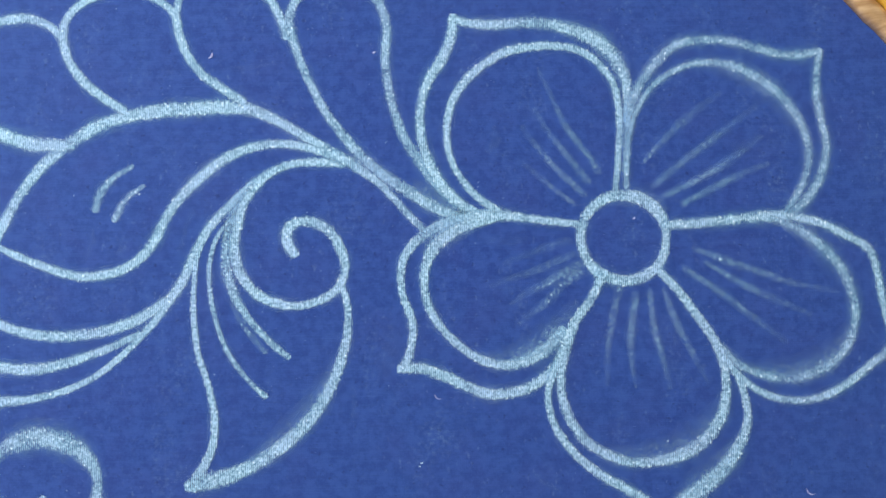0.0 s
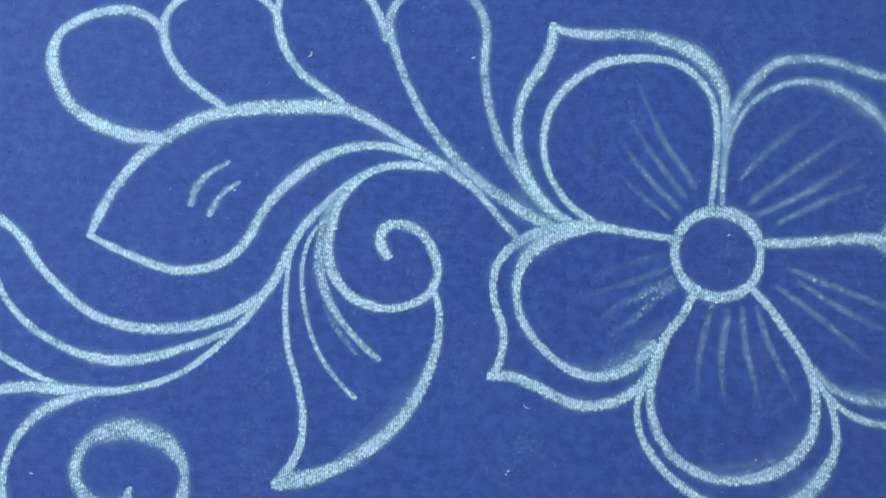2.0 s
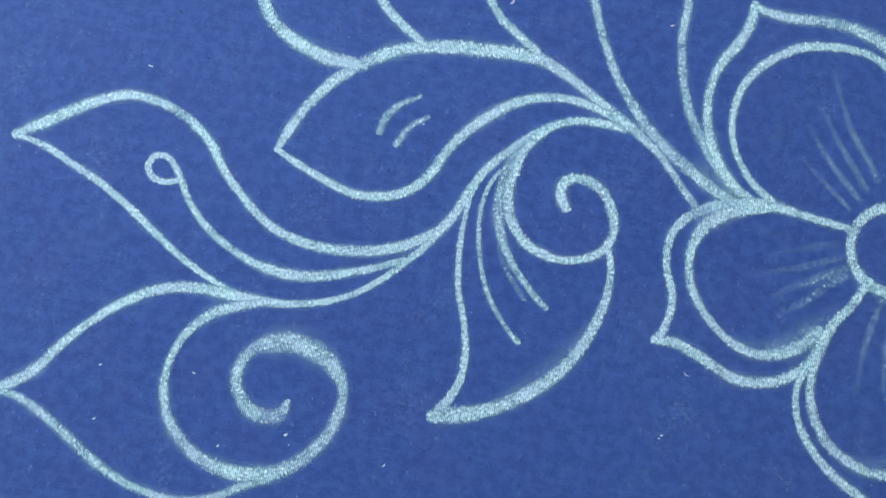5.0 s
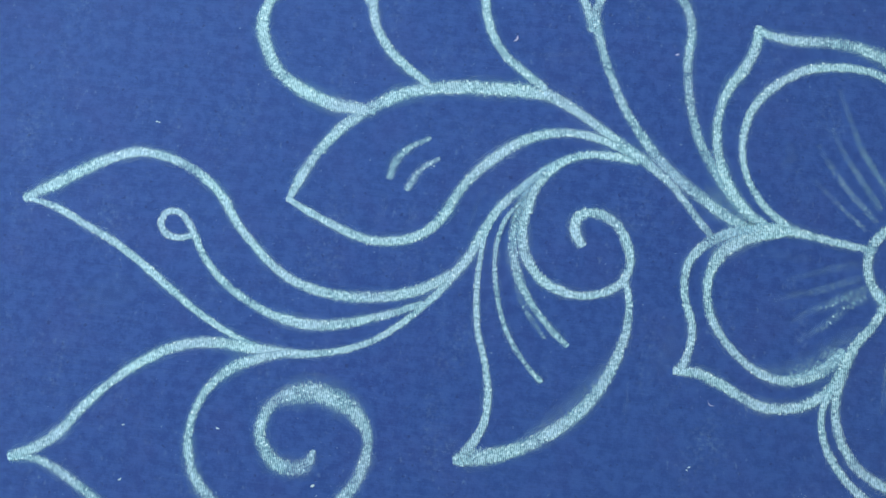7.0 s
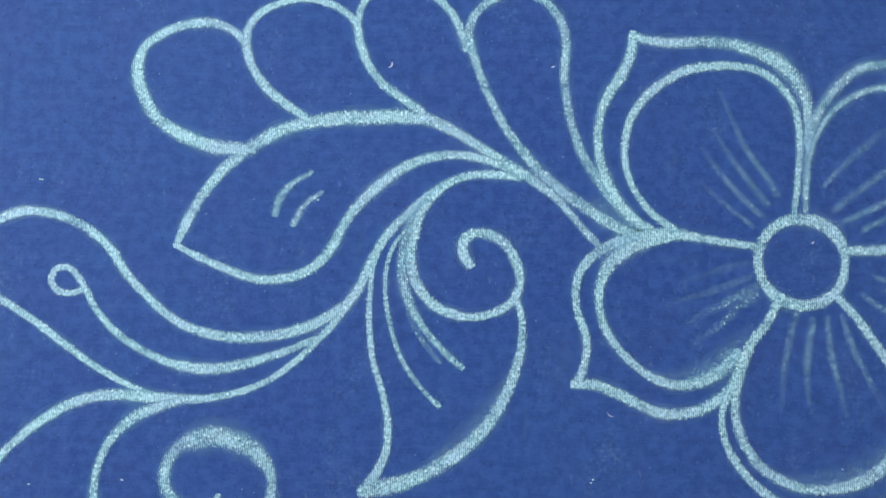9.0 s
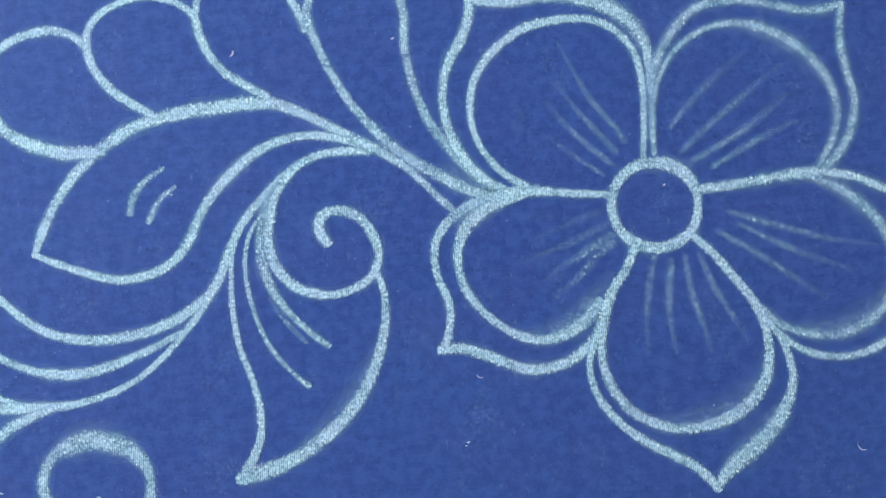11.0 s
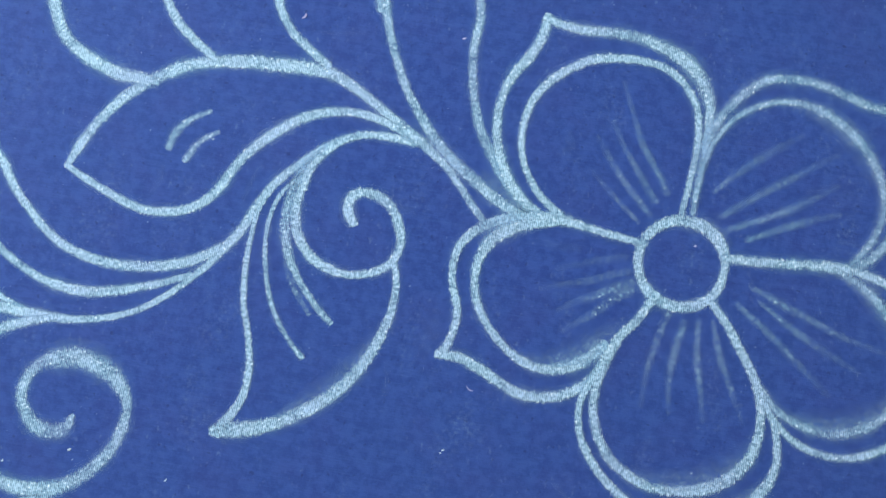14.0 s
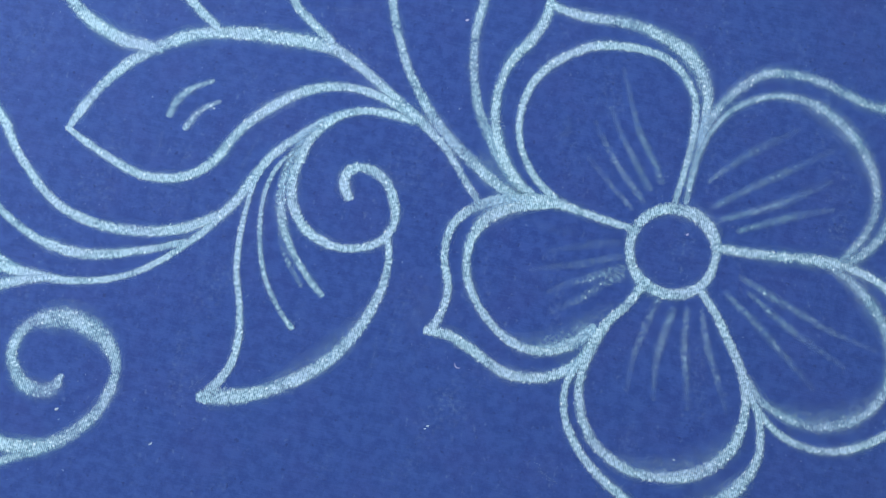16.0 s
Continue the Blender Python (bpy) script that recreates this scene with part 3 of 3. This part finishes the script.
stroke(motif, "vein", 0.85, 0.4, 0.1, [(-28.8, 17.5, 0.78), (-31, 14.6, 0.96), (-32.3, 10.8, 0.96), (-32.6, 6.2, 0.96), (-32.1, 1.8, 1), (-30.9, -3.1, 1), (-28.7, -8.3, 1), (-26.3, -11.8, 1), (-23.7, -14.7, 1), (-21.7, -16.5, 1.1)])
stroke(motif, "vein", 0.85, 0.5, 0.1, [(-27.6, 18.8, 1.1), (-28.8, 15.9, 1.6), (-29.4, 11.8, 1.9), (-29.1, 7.3, 2), (-27.7, 3, 2), (-25.3, -1.1, 1.5), (-22.6, -4.3, 1.3), (-19.4, -7.5, 1.4), (-17.4, -9.1, 1.3)])
stroke(motif, "vein", 0.55, 0.6, 0.1, [(-28.2, 1.4, 0.9), (-26.7, -1.6, 1.3), (-24.2, -5.2, 1.2), (-21.6, -8.1, 1.1)])
stroke(motif, "spiral_top", 1.0, 0.4, 0.1, [(-27, 16.5, 1.8), (-26.4, 19.9, 1.8), (-25.1, 22.3, 1.8), (-23.3, 24.6, 1.7), (-20.9, 26.7, 1.5), (-17.9, 28.4, 1.3)])
stroke(motif, "vein", 0.65, 0.6, 0.1, [(-30, 11.7, 1), (-29.2, 15.8, 1.3), (-28, 19.6, 1.7), (-25.8, 22.9, 1.4), (-23.9, 24.6, 0.9)])
stroke(motif, "smudge", 0.4, 0.85, 0.1, [(-7.6, -9, 1.6), (-10.2, -14.3, 3.2), (-13.9, -19.3, 3.7), (-18.8, -23.8, 3.2), (-23.2, -27.2, 1.6)])
stroke(motif, "smudge", 0.45, 0.7, 0.2, [(-26, 23.3, 1.5), (-28.4, 18.5, 2.8), (-29.4, 12.5, 1.6)])

flower = drawing("chalk_flower", "five-petalled flower with a round centre drawn in white chalk", "chalk drawing", "chalk motifs on the cloth")
stroke(flower, "center_ring", 1.0, 0.3, 0.1, [(45.6, 20.6, 2), (48.6, 21, 2.4), (52.8, 19.9, 2.6), (56.1, 16.5, 2.2), (56.8, 12.3, 1.6), (55.4, 7.6, 1.8), (51.8, 4.8, 2.1), (47.3, 4.2, 2.1), (43, 6, 2.1), (40.5, 9.8, 1.9), (40.2, 14.5, 1.9), (42.2, 18.3, 1.9), (45.6, 20.6, 2)])
petal = stroke(flower, "petal", 1.0, 0.35, 0.35, [(16, 58, 1.7), (15.5, 53.9, 2.2), (13.5, 49.2, 2.2), (10.9, 45.2, 2), (9.3, 40.5, 1.8), (8.9, 36, 1.8), (9.7, 30.8, 2), (11.7, 25.9, 2.1), (14.4, 22, 2.1), (18.3, 18.8, 1.9), (23.3, 17.1, 1.2)])
stroke(petal, "outer_edge", 0.95, 0.5, 0.35, [(15.8, 57.6, 1.8), (19.3, 56.7, 1.9), (23.9, 56.2, 2.2), (29, 56.5, 2.3), (34.1, 56.3, 2.5), (39.2, 55.1, 2.9), (44.4, 52.8, 3.3), (47.9, 49.4, 3.2), (50, 45.2, 2.6), (50.5, 40.6, 1.9), (50.2, 36, 1.7)])
stroke(petal, "inner_edge", 1.0, 0.35, 0.35, [(47.3, 22.4, 1.3), (48, 28, 1.3), (48.6, 33.7, 1.4), (48.6, 38.9, 1.4), (47.8, 43.5, 1.4), (45.3, 47.5, 1.6), (41.4, 50.5, 1.7), (36.9, 51.6, 1.7), (31.2, 51.5, 1.8), (26, 50.4, 1.8), (21.5, 47.7, 1.8), (17.5, 44, 1.8), (15.2, 40, 1.6), (14.2, 34.8, 1.4), (14.7, 29.7, 1.3), (16.7, 25.2, 1.4), (20, 21.2, 1.5), (23.8, 18.5, 1.5)])
stroke(petal, "base_line", 1.0, 0.3, 0.35, [(18.3, 17.9, 1.4), (23.8, 17.6, 2.4), (27.7, 17.1, 1.8), (31.6, 16.5, 1.6), (36, 15.9, 1.5), (39.9, 15.5, 1.4)])
stroke(petal, "vein", 0.56, 0.7, 0.35, [(32.9, 46.9, 0.9), (35.5, 40.6, 1.1), (38.1, 34.8, 1.4), (40.9, 30.8, 1.4), (42.5, 28.6, 1.6), (44, 25.7, 1.7)])
stroke(petal, "vein", 0.56, 0.7, 0.35, [(31.8, 38.5, 1.1), (34.7, 33.5, 1.2), (38, 29.1, 1.4), (42, 23.8, 1.6)])
stroke(petal, "vein", 0.52, 0.7, 0.35, [(29.2, 35.1, 1.1), (31.9, 31.2, 1.4), (35.7, 26.6, 1.4), (41.4, 21, 1.2)])
stroke(petal, "vein", 0.45, 0.7, 0.35, [(29, 28, 1), (33.4, 24, 1.2), (39.2, 19.3, 1)])
petal = stroke(flower, "petal", 1.0, 0.3, 0.1, [(24.9, 17.3, 1.6), (19.4, 17.2, 2.2), (14.4, 16.4, 2.2), (10.5, 14.7, 2.1), (7.1, 12.1, 1.8), (5.1, 9, 1.6), (4.6, 5.1, 1.5), (5.2, 1.3, 1.5), (6.5, -2, 1.5), (6.8, -5.3, 1.5), (6.2, -8.5, 1.5), (5, -11.7, 1.7)])
stroke(petal, "outer_edge", 1.0, 0.35, 0.1, [(4.2, -11.9, 1.6), (8.1, -11.9, 2), (12.5, -13.4, 2), (16.8, -15.5, 2), (20.6, -16.9, 2), (24.4, -17.1, 2), (28.7, -16.1, 2), (32, -14.1, 2), (34.5, -11.6, 2), (36.2, -8, 1.6)])
stroke(petal, "inner_edge", 1.0, 0.4, 0.1, [(22.7, 16.7, 1.6), (18.2, 15.8, 2.3), (14.9, 14.5, 2.8), (11.9, 12.3, 2.8), (9.9, 9, 2.1), (9.1, 4.6, 1.7), (9.8, 0.2, 1.6), (11.5, -3.1, 1.5), (14.2, -6.3, 1.5), (17.9, -9.4, 1.6), (21.7, -11.2, 1.8), (25.5, -11.5, 2.1), (29.4, -10.5, 2.3), (32.7, -8.5, 2.5), (35.8, -5.3, 1.9)])
stroke(petal, "smudge", 0.52, 0.8, 0.1, [(20.1, -9.9, 1.6), (25, -10, 3.2), (29.4, -9, 4.4), (33.3, -6.6, 4.9), (36.1, -3.4, 3.9), (38.7, -0.1, 1.6)])
stroke(petal, "smudge", 0.55, 0.5, 0.3, [(9.2, 10.5, 1.2), (11.1, 14, 2.4), (14.5, 16.3, 2.6), (18.9, 17.3, 1.2)])
stroke(petal, "vein", 0.4, 0.8, 0.1, [(38.9, 9.7, 1.7), (34.9, 8.1, 1.7), (30.4, 6.3, 1.5), (26, 5, 1.4), (22, 3.5, 0.9)])
stroke(petal, "vein", 0.52, 0.8, 0.1, [(39.7, 7.5, 2.1), (35.7, 5.5, 2.1), (32.6, 3.7, 1.9), (29.5, 2.4, 1.5), (26, 0, 1)])
stroke(petal, "vein", 0.52, 0.8, 0.1, [(39.8, 5.9, 1.7), (36.1, 3.6, 1.7), (33, 0.4, 1.7), (29.9, -1.8, 1.5), (27.5, -3.8, 1)])
stroke(petal, "vein", 0.31, 0.8, 0.1, [(37.8, 12.2, 1.6), (34, 11.2, 1.7), (28.7, 9.4, 1.4), (24.7, 7.9, 1)])
stroke(petal, "vein", 0.14, 0.8, 0.1, [(28.7, 12.4, 1.7), (23.4, 12.4, 1.7), (18.6, 13.6, 1)])
petal = stroke(flower, "petal", 0.84, 0.5, 0.7, [(49.4, 22.8, 1.4), (49.8, 28.5, 1.4), (50.3, 34.2, 1.6), (51.3, 39.3, 1.9), (53.5, 43.9, 2.2), (57.1, 48.4, 2.2), (61.3, 51.5, 2.1), (66.5, 52.3, 2.1), (71.6, 51.9, 2.1), (76.7, 50.5, 2.1), (81.8, 49, 2.2), (85.4, 48.8, 2.2), (89.4, 49.4, 1.7)])
stroke(petal, "outer_edge", 0.84, 0.55, 0.7, [(89.8, 49.4, 1.7), (88.8, 45, 1.9), (88.5, 40.3, 1.9), (89.1, 35.1, 1.9), (89.7, 30.5, 1.9), (88.7, 25.4, 2), (86.3, 20.9, 2.1), (83.3, 17.8, 2.4), (79.6, 15.8, 1.9)])
stroke(petal, "inner_edge", 0.84, 0.65, 0.7, [(50.3, 32.4, 1.2), (51.4, 36.2, 1.3), (52.9, 39.3, 1.4), (55.4, 42.7, 1.4), (59.3, 45.6, 1.6), (63.3, 47.2, 1.6), (67.4, 47.6, 1.8), (71.9, 46.7, 2.2), (76.9, 44.1, 2.4), (81.2, 40.5, 2.4), (84.1, 36.4, 2.4), (85.8, 31.7, 2), (86, 27.1, 1.8), (84.5, 22.6, 1.8), (82.2, 18.9, 1.7), (80.2, 16.3, 1.4)])
stroke(petal, "vein", 0.52, 0.7, 0.7, [(53, 27.5, 1), (58, 32.6, 1.6), (62.8, 36.7, 1.8), (68.9, 41.2, 1.2)])
stroke(petal, "vein", 0.56, 0.7, 0.7, [(54.5, 22.5, 1.2), (61.2, 27.7, 1.6), (68.2, 32.7, 1.6), (76.3, 38.5, 1.1)])
stroke(petal, "vein", 0.56, 0.7, 0.7, [(56, 20.2, 1.2), (63.2, 23.6, 1.6), (70.2, 27.5, 1.6), (76.9, 32.1, 0.9)])
stroke(petal, "vein", 0.62, 0.7, 0.7, [(60.2, 18.9, 1.2), (66.5, 22, 1.6), (72, 24.5, 1.5), (77.8, 26.7, 1)])
stroke(petal, "smudge", 0.35, 0.85, 0.7, [(66.8, 46.8, 1.7), (74.6, 44.3, 3.6), (80.6, 39.9, 4.1), (84, 34.6, 2.9)])
stroke(petal, "smudge", 0.6, 0.5, 0.6, [(51.2, 42.3, 1.6), (50.2, 34.9, 2.3), (49, 26.7, 2)])
petal = stroke(flower, "petal", 1.0, 0.5, 0.5, [(56.9, 14.9, 1.8), (61.6, 15, 2.1), (67.2, 15.4, 2.1), (72.8, 16, 2.1), (78.5, 16.2, 2.5), (82.9, 15.9, 2), (87.3, 14.7, 1.8), (92.2, 12.2, 1.8), (96.7, 9.2, 1.8), (98, 4.4, 1.6), (98.5, -0.1, 1.6), (99.1, -3.9, 1.6), (100.1, -8.3, 1.5)])
stroke(petal, "outer_edge", 1.0, 0.5, 0.5, [(100.3, -8.1, 1.5), (98.6, -10.7, 1.6), (95.3, -13.1, 1.7), (91.8, -15.8, 1.7), (87.7, -18.2, 1.6), (82.7, -19.6, 1.6), (78.3, -19.4, 1.5), (74, -18.1, 1.5), (70.4, -15.5, 1.5), (67.8, -12.5, 1.5), (66, -8.9, 1.4)])
stroke(petal, "inner_edge", 0.84, 0.65, 0.5, [(77.9, 15.9, 1.2), (82.8, 13.6, 2), (87, 10.5, 2.2), (90.6, 6.2, 2.2), (92.5, 1.7, 2.1), (93.1, -2.7, 2), (92.2, -7.1, 2), (89.9, -10.8, 2), (85.9, -13.7, 2.2), (80.8, -15.2, 2.2), (75.9, -15, 2.1), (71.6, -13.7, 1.7), (68.4, -11.6, 1.9), (65.6, -8.4, 1.4)])
stroke(petal, "smudge", 0.45, 0.85, 0.5, [(70.5, -12.9, 1.6), (76.5, -13.8, 3.5), (83.1, -13.2, 4.2), (88.3, -10.5, 4), (91.4, -5.9, 1.9)])
stroke(petal, "vein", 0.56, 0.7, 0.5, [(62.2, 10.2, 1.2), (67.9, 7.8, 1.6), (74.4, 5.4, 1.6), (80.9, 3.1, 1.4), (89.7, 1.1, 0.9)])
stroke(petal, "vein", 0.56, 0.7, 0.5, [(59.8, 6.5, 1.4), (66.4, 1.8, 1.5), (72.8, -3.3, 1.5), (78.9, -8.2, 1.4)])
stroke(petal, "vein", 0.56, 0.7, 0.5, [(64, 7.6, 1), (70.9, 3.3, 1.4), (77.4, -0.1, 1.5), (84.2, -3.2, 1)])
stroke(petal, "smudge", 0.35, 0.85, 0.5, [(81.1, 13.7, 1.7), (86.4, 9.9, 3.5), (90.6, 5.1, 3.5), (92.2, 0.6, 1.9)])
petal = stroke(flower, "petal", 1.0, 0.35, 0.1, [(44.3, 5.7, 1.8), (41.4, 0.6, 1.7), (38.2, -3.7, 1.9), (36.3, -8.3, 2.1), (35.2, -13.1, 1.7), (35.2, -17.6, 1.7), (36.4, -21.9, 1.8), (39.3, -26.1, 1.9), (43.4, -28.9, 1.9), (48.6, -30.5, 1.8), (54, -30.2, 2), (59, -28.7, 2.5), (63.1, -25.8, 2.3), (65.8, -21.9, 2.1), (66.9, -17.7, 1.8), (66.9, -14, 1.7), (66.2, -10.4, 1.8), (64.5, -6.7, 1.8), (61.9, -2.7, 1.7), (58.6, 2, 1.7), (55.4, 5.6, 1.5)])
stroke(petal, "smudge", 0.42, 0.85, 0.1, [(43.5, -27.9, 1.6), (49.8, -29, 3.4), (56.4, -28.1, 4.8), (61.5, -25.1, 4.8), (64.7, -20.8, 2.7)])
stroke(petal, "outer_edge", 1.0, 0.35, 0.1, [(35.5, -9.8, 1), (33.9, -13, 1.4), (32.7, -16.1, 1.3), (32.6, -19.9, 1.4), (34.1, -24.3, 1.5), (37.4, -28.8, 1.6), (41.9, -32.6, 1.7), (46, -35, 1.7), (50, -37.5, 1.8), (52.9, -40.3, 1.8), (54.2, -42.2, 1.4)])
stroke(petal, "outer_edge", 1.0, 0.5, 0.1, [(53.8, -42.1, 1.4), (56.8, -38.7, 2.7), (61.2, -35.6, 3.2), (65.6, -32, 3), (68.7, -28, 2.3), (70.7, -23.4, 1.7), (70.5, -19.1, 1.5), (69.5, -15.2, 1.4), (67.7, -12, 1.3)])
stroke(petal, "vein", 0.47, 0.8, 0.1, [(47.2, 2.9, 1.5), (45.5, -3.4, 1.7), (44.4, -9.2, 1.4), (44, -15.7, 1)])
stroke(petal, "vein", 0.56, 0.8, 0.1, [(50.3, 1.3, 1.7), (49.1, -5.4, 1.7), (48.8, -9.5, 1.5), (49.4, -16.2, 1)])
stroke(petal, "vein", 0.56, 0.8, 0.1, [(53, 2.1, 1.4), (53.6, -4.9, 1.5), (54.7, -10, 1.5), (56.1, -16.7, 1)])
stroke(petal, "vein", 0.54, 0.8, 0.1, [(55.9, 2.3, 1.2), (57.7, -3.7, 1.5), (60, -8.5, 1.4), (61.9, -12.6, 1.2), (63.6, -16.1, 0.8)])
stroke(petal, "smudge", 0.4, 0.85, 0.1, [(56.6, -38, 2.3), (60.4, -34.8, 4.8), (64.8, -31.2, 4.5), (68, -27.4, 2.3)])

# ---- lint and crumbs on the cloth ----
def lint(name, x, y, length, width, turn, bend, material, label):
    """A short curled fibre or crumb lying on the cloth."""
    bm = bmesh.new()
    rings = []
    n = 7
    for i in range(n):
        s = i / (n - 1) - 0.5
        r = width / 2 * (1 - (2 * abs(s)) ** 3 * 0.7)
        cx, cy = s * length, bend * length * (s * s * 4 - 0.5)
        rings.append([bm.verts.new(((cx) * MM, (cy + r * math.cos(a)) * MM, (0.02 + r * 0.28 * (1 + math.sin(a))) * MM)) for a in [math.tau * j / 6 for j in range(6)]])
    for a, b in zip(rings, rings[1:]):
        for j in range(6):
            bm.faces.new((a[j], b[j], b[(j + 1) % 6], a[(j + 1) % 6]))
    bm.faces.new(rings[0]), bm.faces.new(rings[-1])
    bmesh.ops.recalc_face_normals(bm, faces=bm.faces)
    ob = part(name, bm, material)
    ob.matrix_world = pose(x * MM, y * MM, 0, 0, 0, turn)
    return tagged(ob, label, "lint", "lint on the cloth")


lint("thread_lint", -32.6, 50.9, 1.4, 0.4, 60, 0.25, pink_lint, "tiny pale pink curl of thread on blue cloth")
lint("thread_lint", -0.0, 51.0, 0.8, 0.35, 20, 0.1, pink_lint, "tiny pale pink curl of thread on blue cloth")
lint("chalk_crumb", -62.9, -40.6, 0.8, 0.45, 30, 0.1, white_lint, "tiny white crumb of chalk lying on blue cloth")
lint("chalk_crumb", -101.9, 26.4, 0.4, 0.28, 0, 0.1, white_lint, "tiny white crumb of chalk lying on blue cloth")
lint("chalk_crumb", -46.4, 23.2, 0.4, 0.32, 0, 0.1, white_lint, "tiny white crumb of chalk lying on blue cloth")
lint("chalk_crumb", -100.4, -33.0, 0.64, 0.21, 10, 0.2, white_lint, "tiny white crumb of chalk lying on blue cloth")
lint("chalk_crumb", -99.6, -43.2, 0.72, 0.24, 40, 0.2, white_lint, "tiny white crumb of chalk lying on blue cloth")
lint("chalk_crumb", 7.6, -30.3, 0.4, 0.24, 0, 0.1, white_lint, "tiny white crumb of chalk lying on blue cloth")
lint("chalk_crumb", -82.3, -31.8, 0.72, 0.24, -20, 0.2, white_lint, "tiny white crumb of chalk lying on blue cloth")
lint("chalk_crumb", -75.3, -44.6, 0.64, 0.28, 40, 0.2, white_lint, "tiny white crumb of chalk lying on blue cloth")
lint("chalk_crumb", -43.5, -43.4, 0.72, 0.24, 50, 0.1, white_lint, "tiny white crumb of chalk lying on blue cloth")
lint("chalk_crumb", 8.0, -29.7, 0.56, 0.28, 20, 0.1, white_lint, "tiny white crumb of chalk lying on blue cloth")
lint("thread_lint", 50.7, 16.4, 0.6, 0.35, 40, 0.2, pink_lint, "tiny pale pink curl of thread on blue cloth")
lint("thread_lint", 11.3, -17.5, 1.6, 0.16, -30, 0.25, pink_lint, "tiny pale pink curl of thread on blue cloth")
lint("chalk_crumb", 55.2, -26.7, 0.4, 0.24, 0, 0.1, white_lint, "tiny white crumb of chalk lying on blue cloth")
lint("chalk_crumb", 49.4, -36.0, 0.48, 0.35, 0, 0.1, white_lint, "tiny white crumb of chalk lying on blue cloth")
lint("chalk_crumb", -102.4, 26.5, 0.4, 0.28, 0, 0.1, white_lint, "tiny white crumb of chalk lying on blue cloth")
lint("thread_lint", 81.9, -36.9, 2.2, 0.2, -35, 0.3, pink_lint, "tiny pale pink curl of thread on blue cloth")


def chalk_dust():
    """Fine grains that fell beside the strokes, each a low four-sided crumb."""
    bm = bmesh.new()
    for x, y in dice.sample(CRUMBS, len(CRUMBS) // 5):
        s, turn, long = 0.035 + 0.06 * dice.random() ** 3, dice.uniform(0, 6.3), dice.uniform(1.0, 2.4)
        ring = []
        for j, (u, v) in enumerate(((long, 0), (0, 1), (-long, 0), (0, -1))):
            u, v = u * s, v * s
            ring.append(bm.verts.new(((x + u * math.cos(turn) - v * math.sin(turn)) * MM, (y + u * math.sin(turn) + v * math.cos(turn)) * MM, 0)))
        top = bm.verts.new((x * MM, y * MM, 0.0003 * MM + s * 0.8 * MM))
        for j in range(4):
            bm.faces.new((ring[j], ring[(j + 1) % 4], top))
    ob = part("chalk_dust", bm, dust_grain)
    tagged(ob, "fine pale chalk dust scattered over blue cloth", "chalk dust", kind="stuff")


chalk_dust()
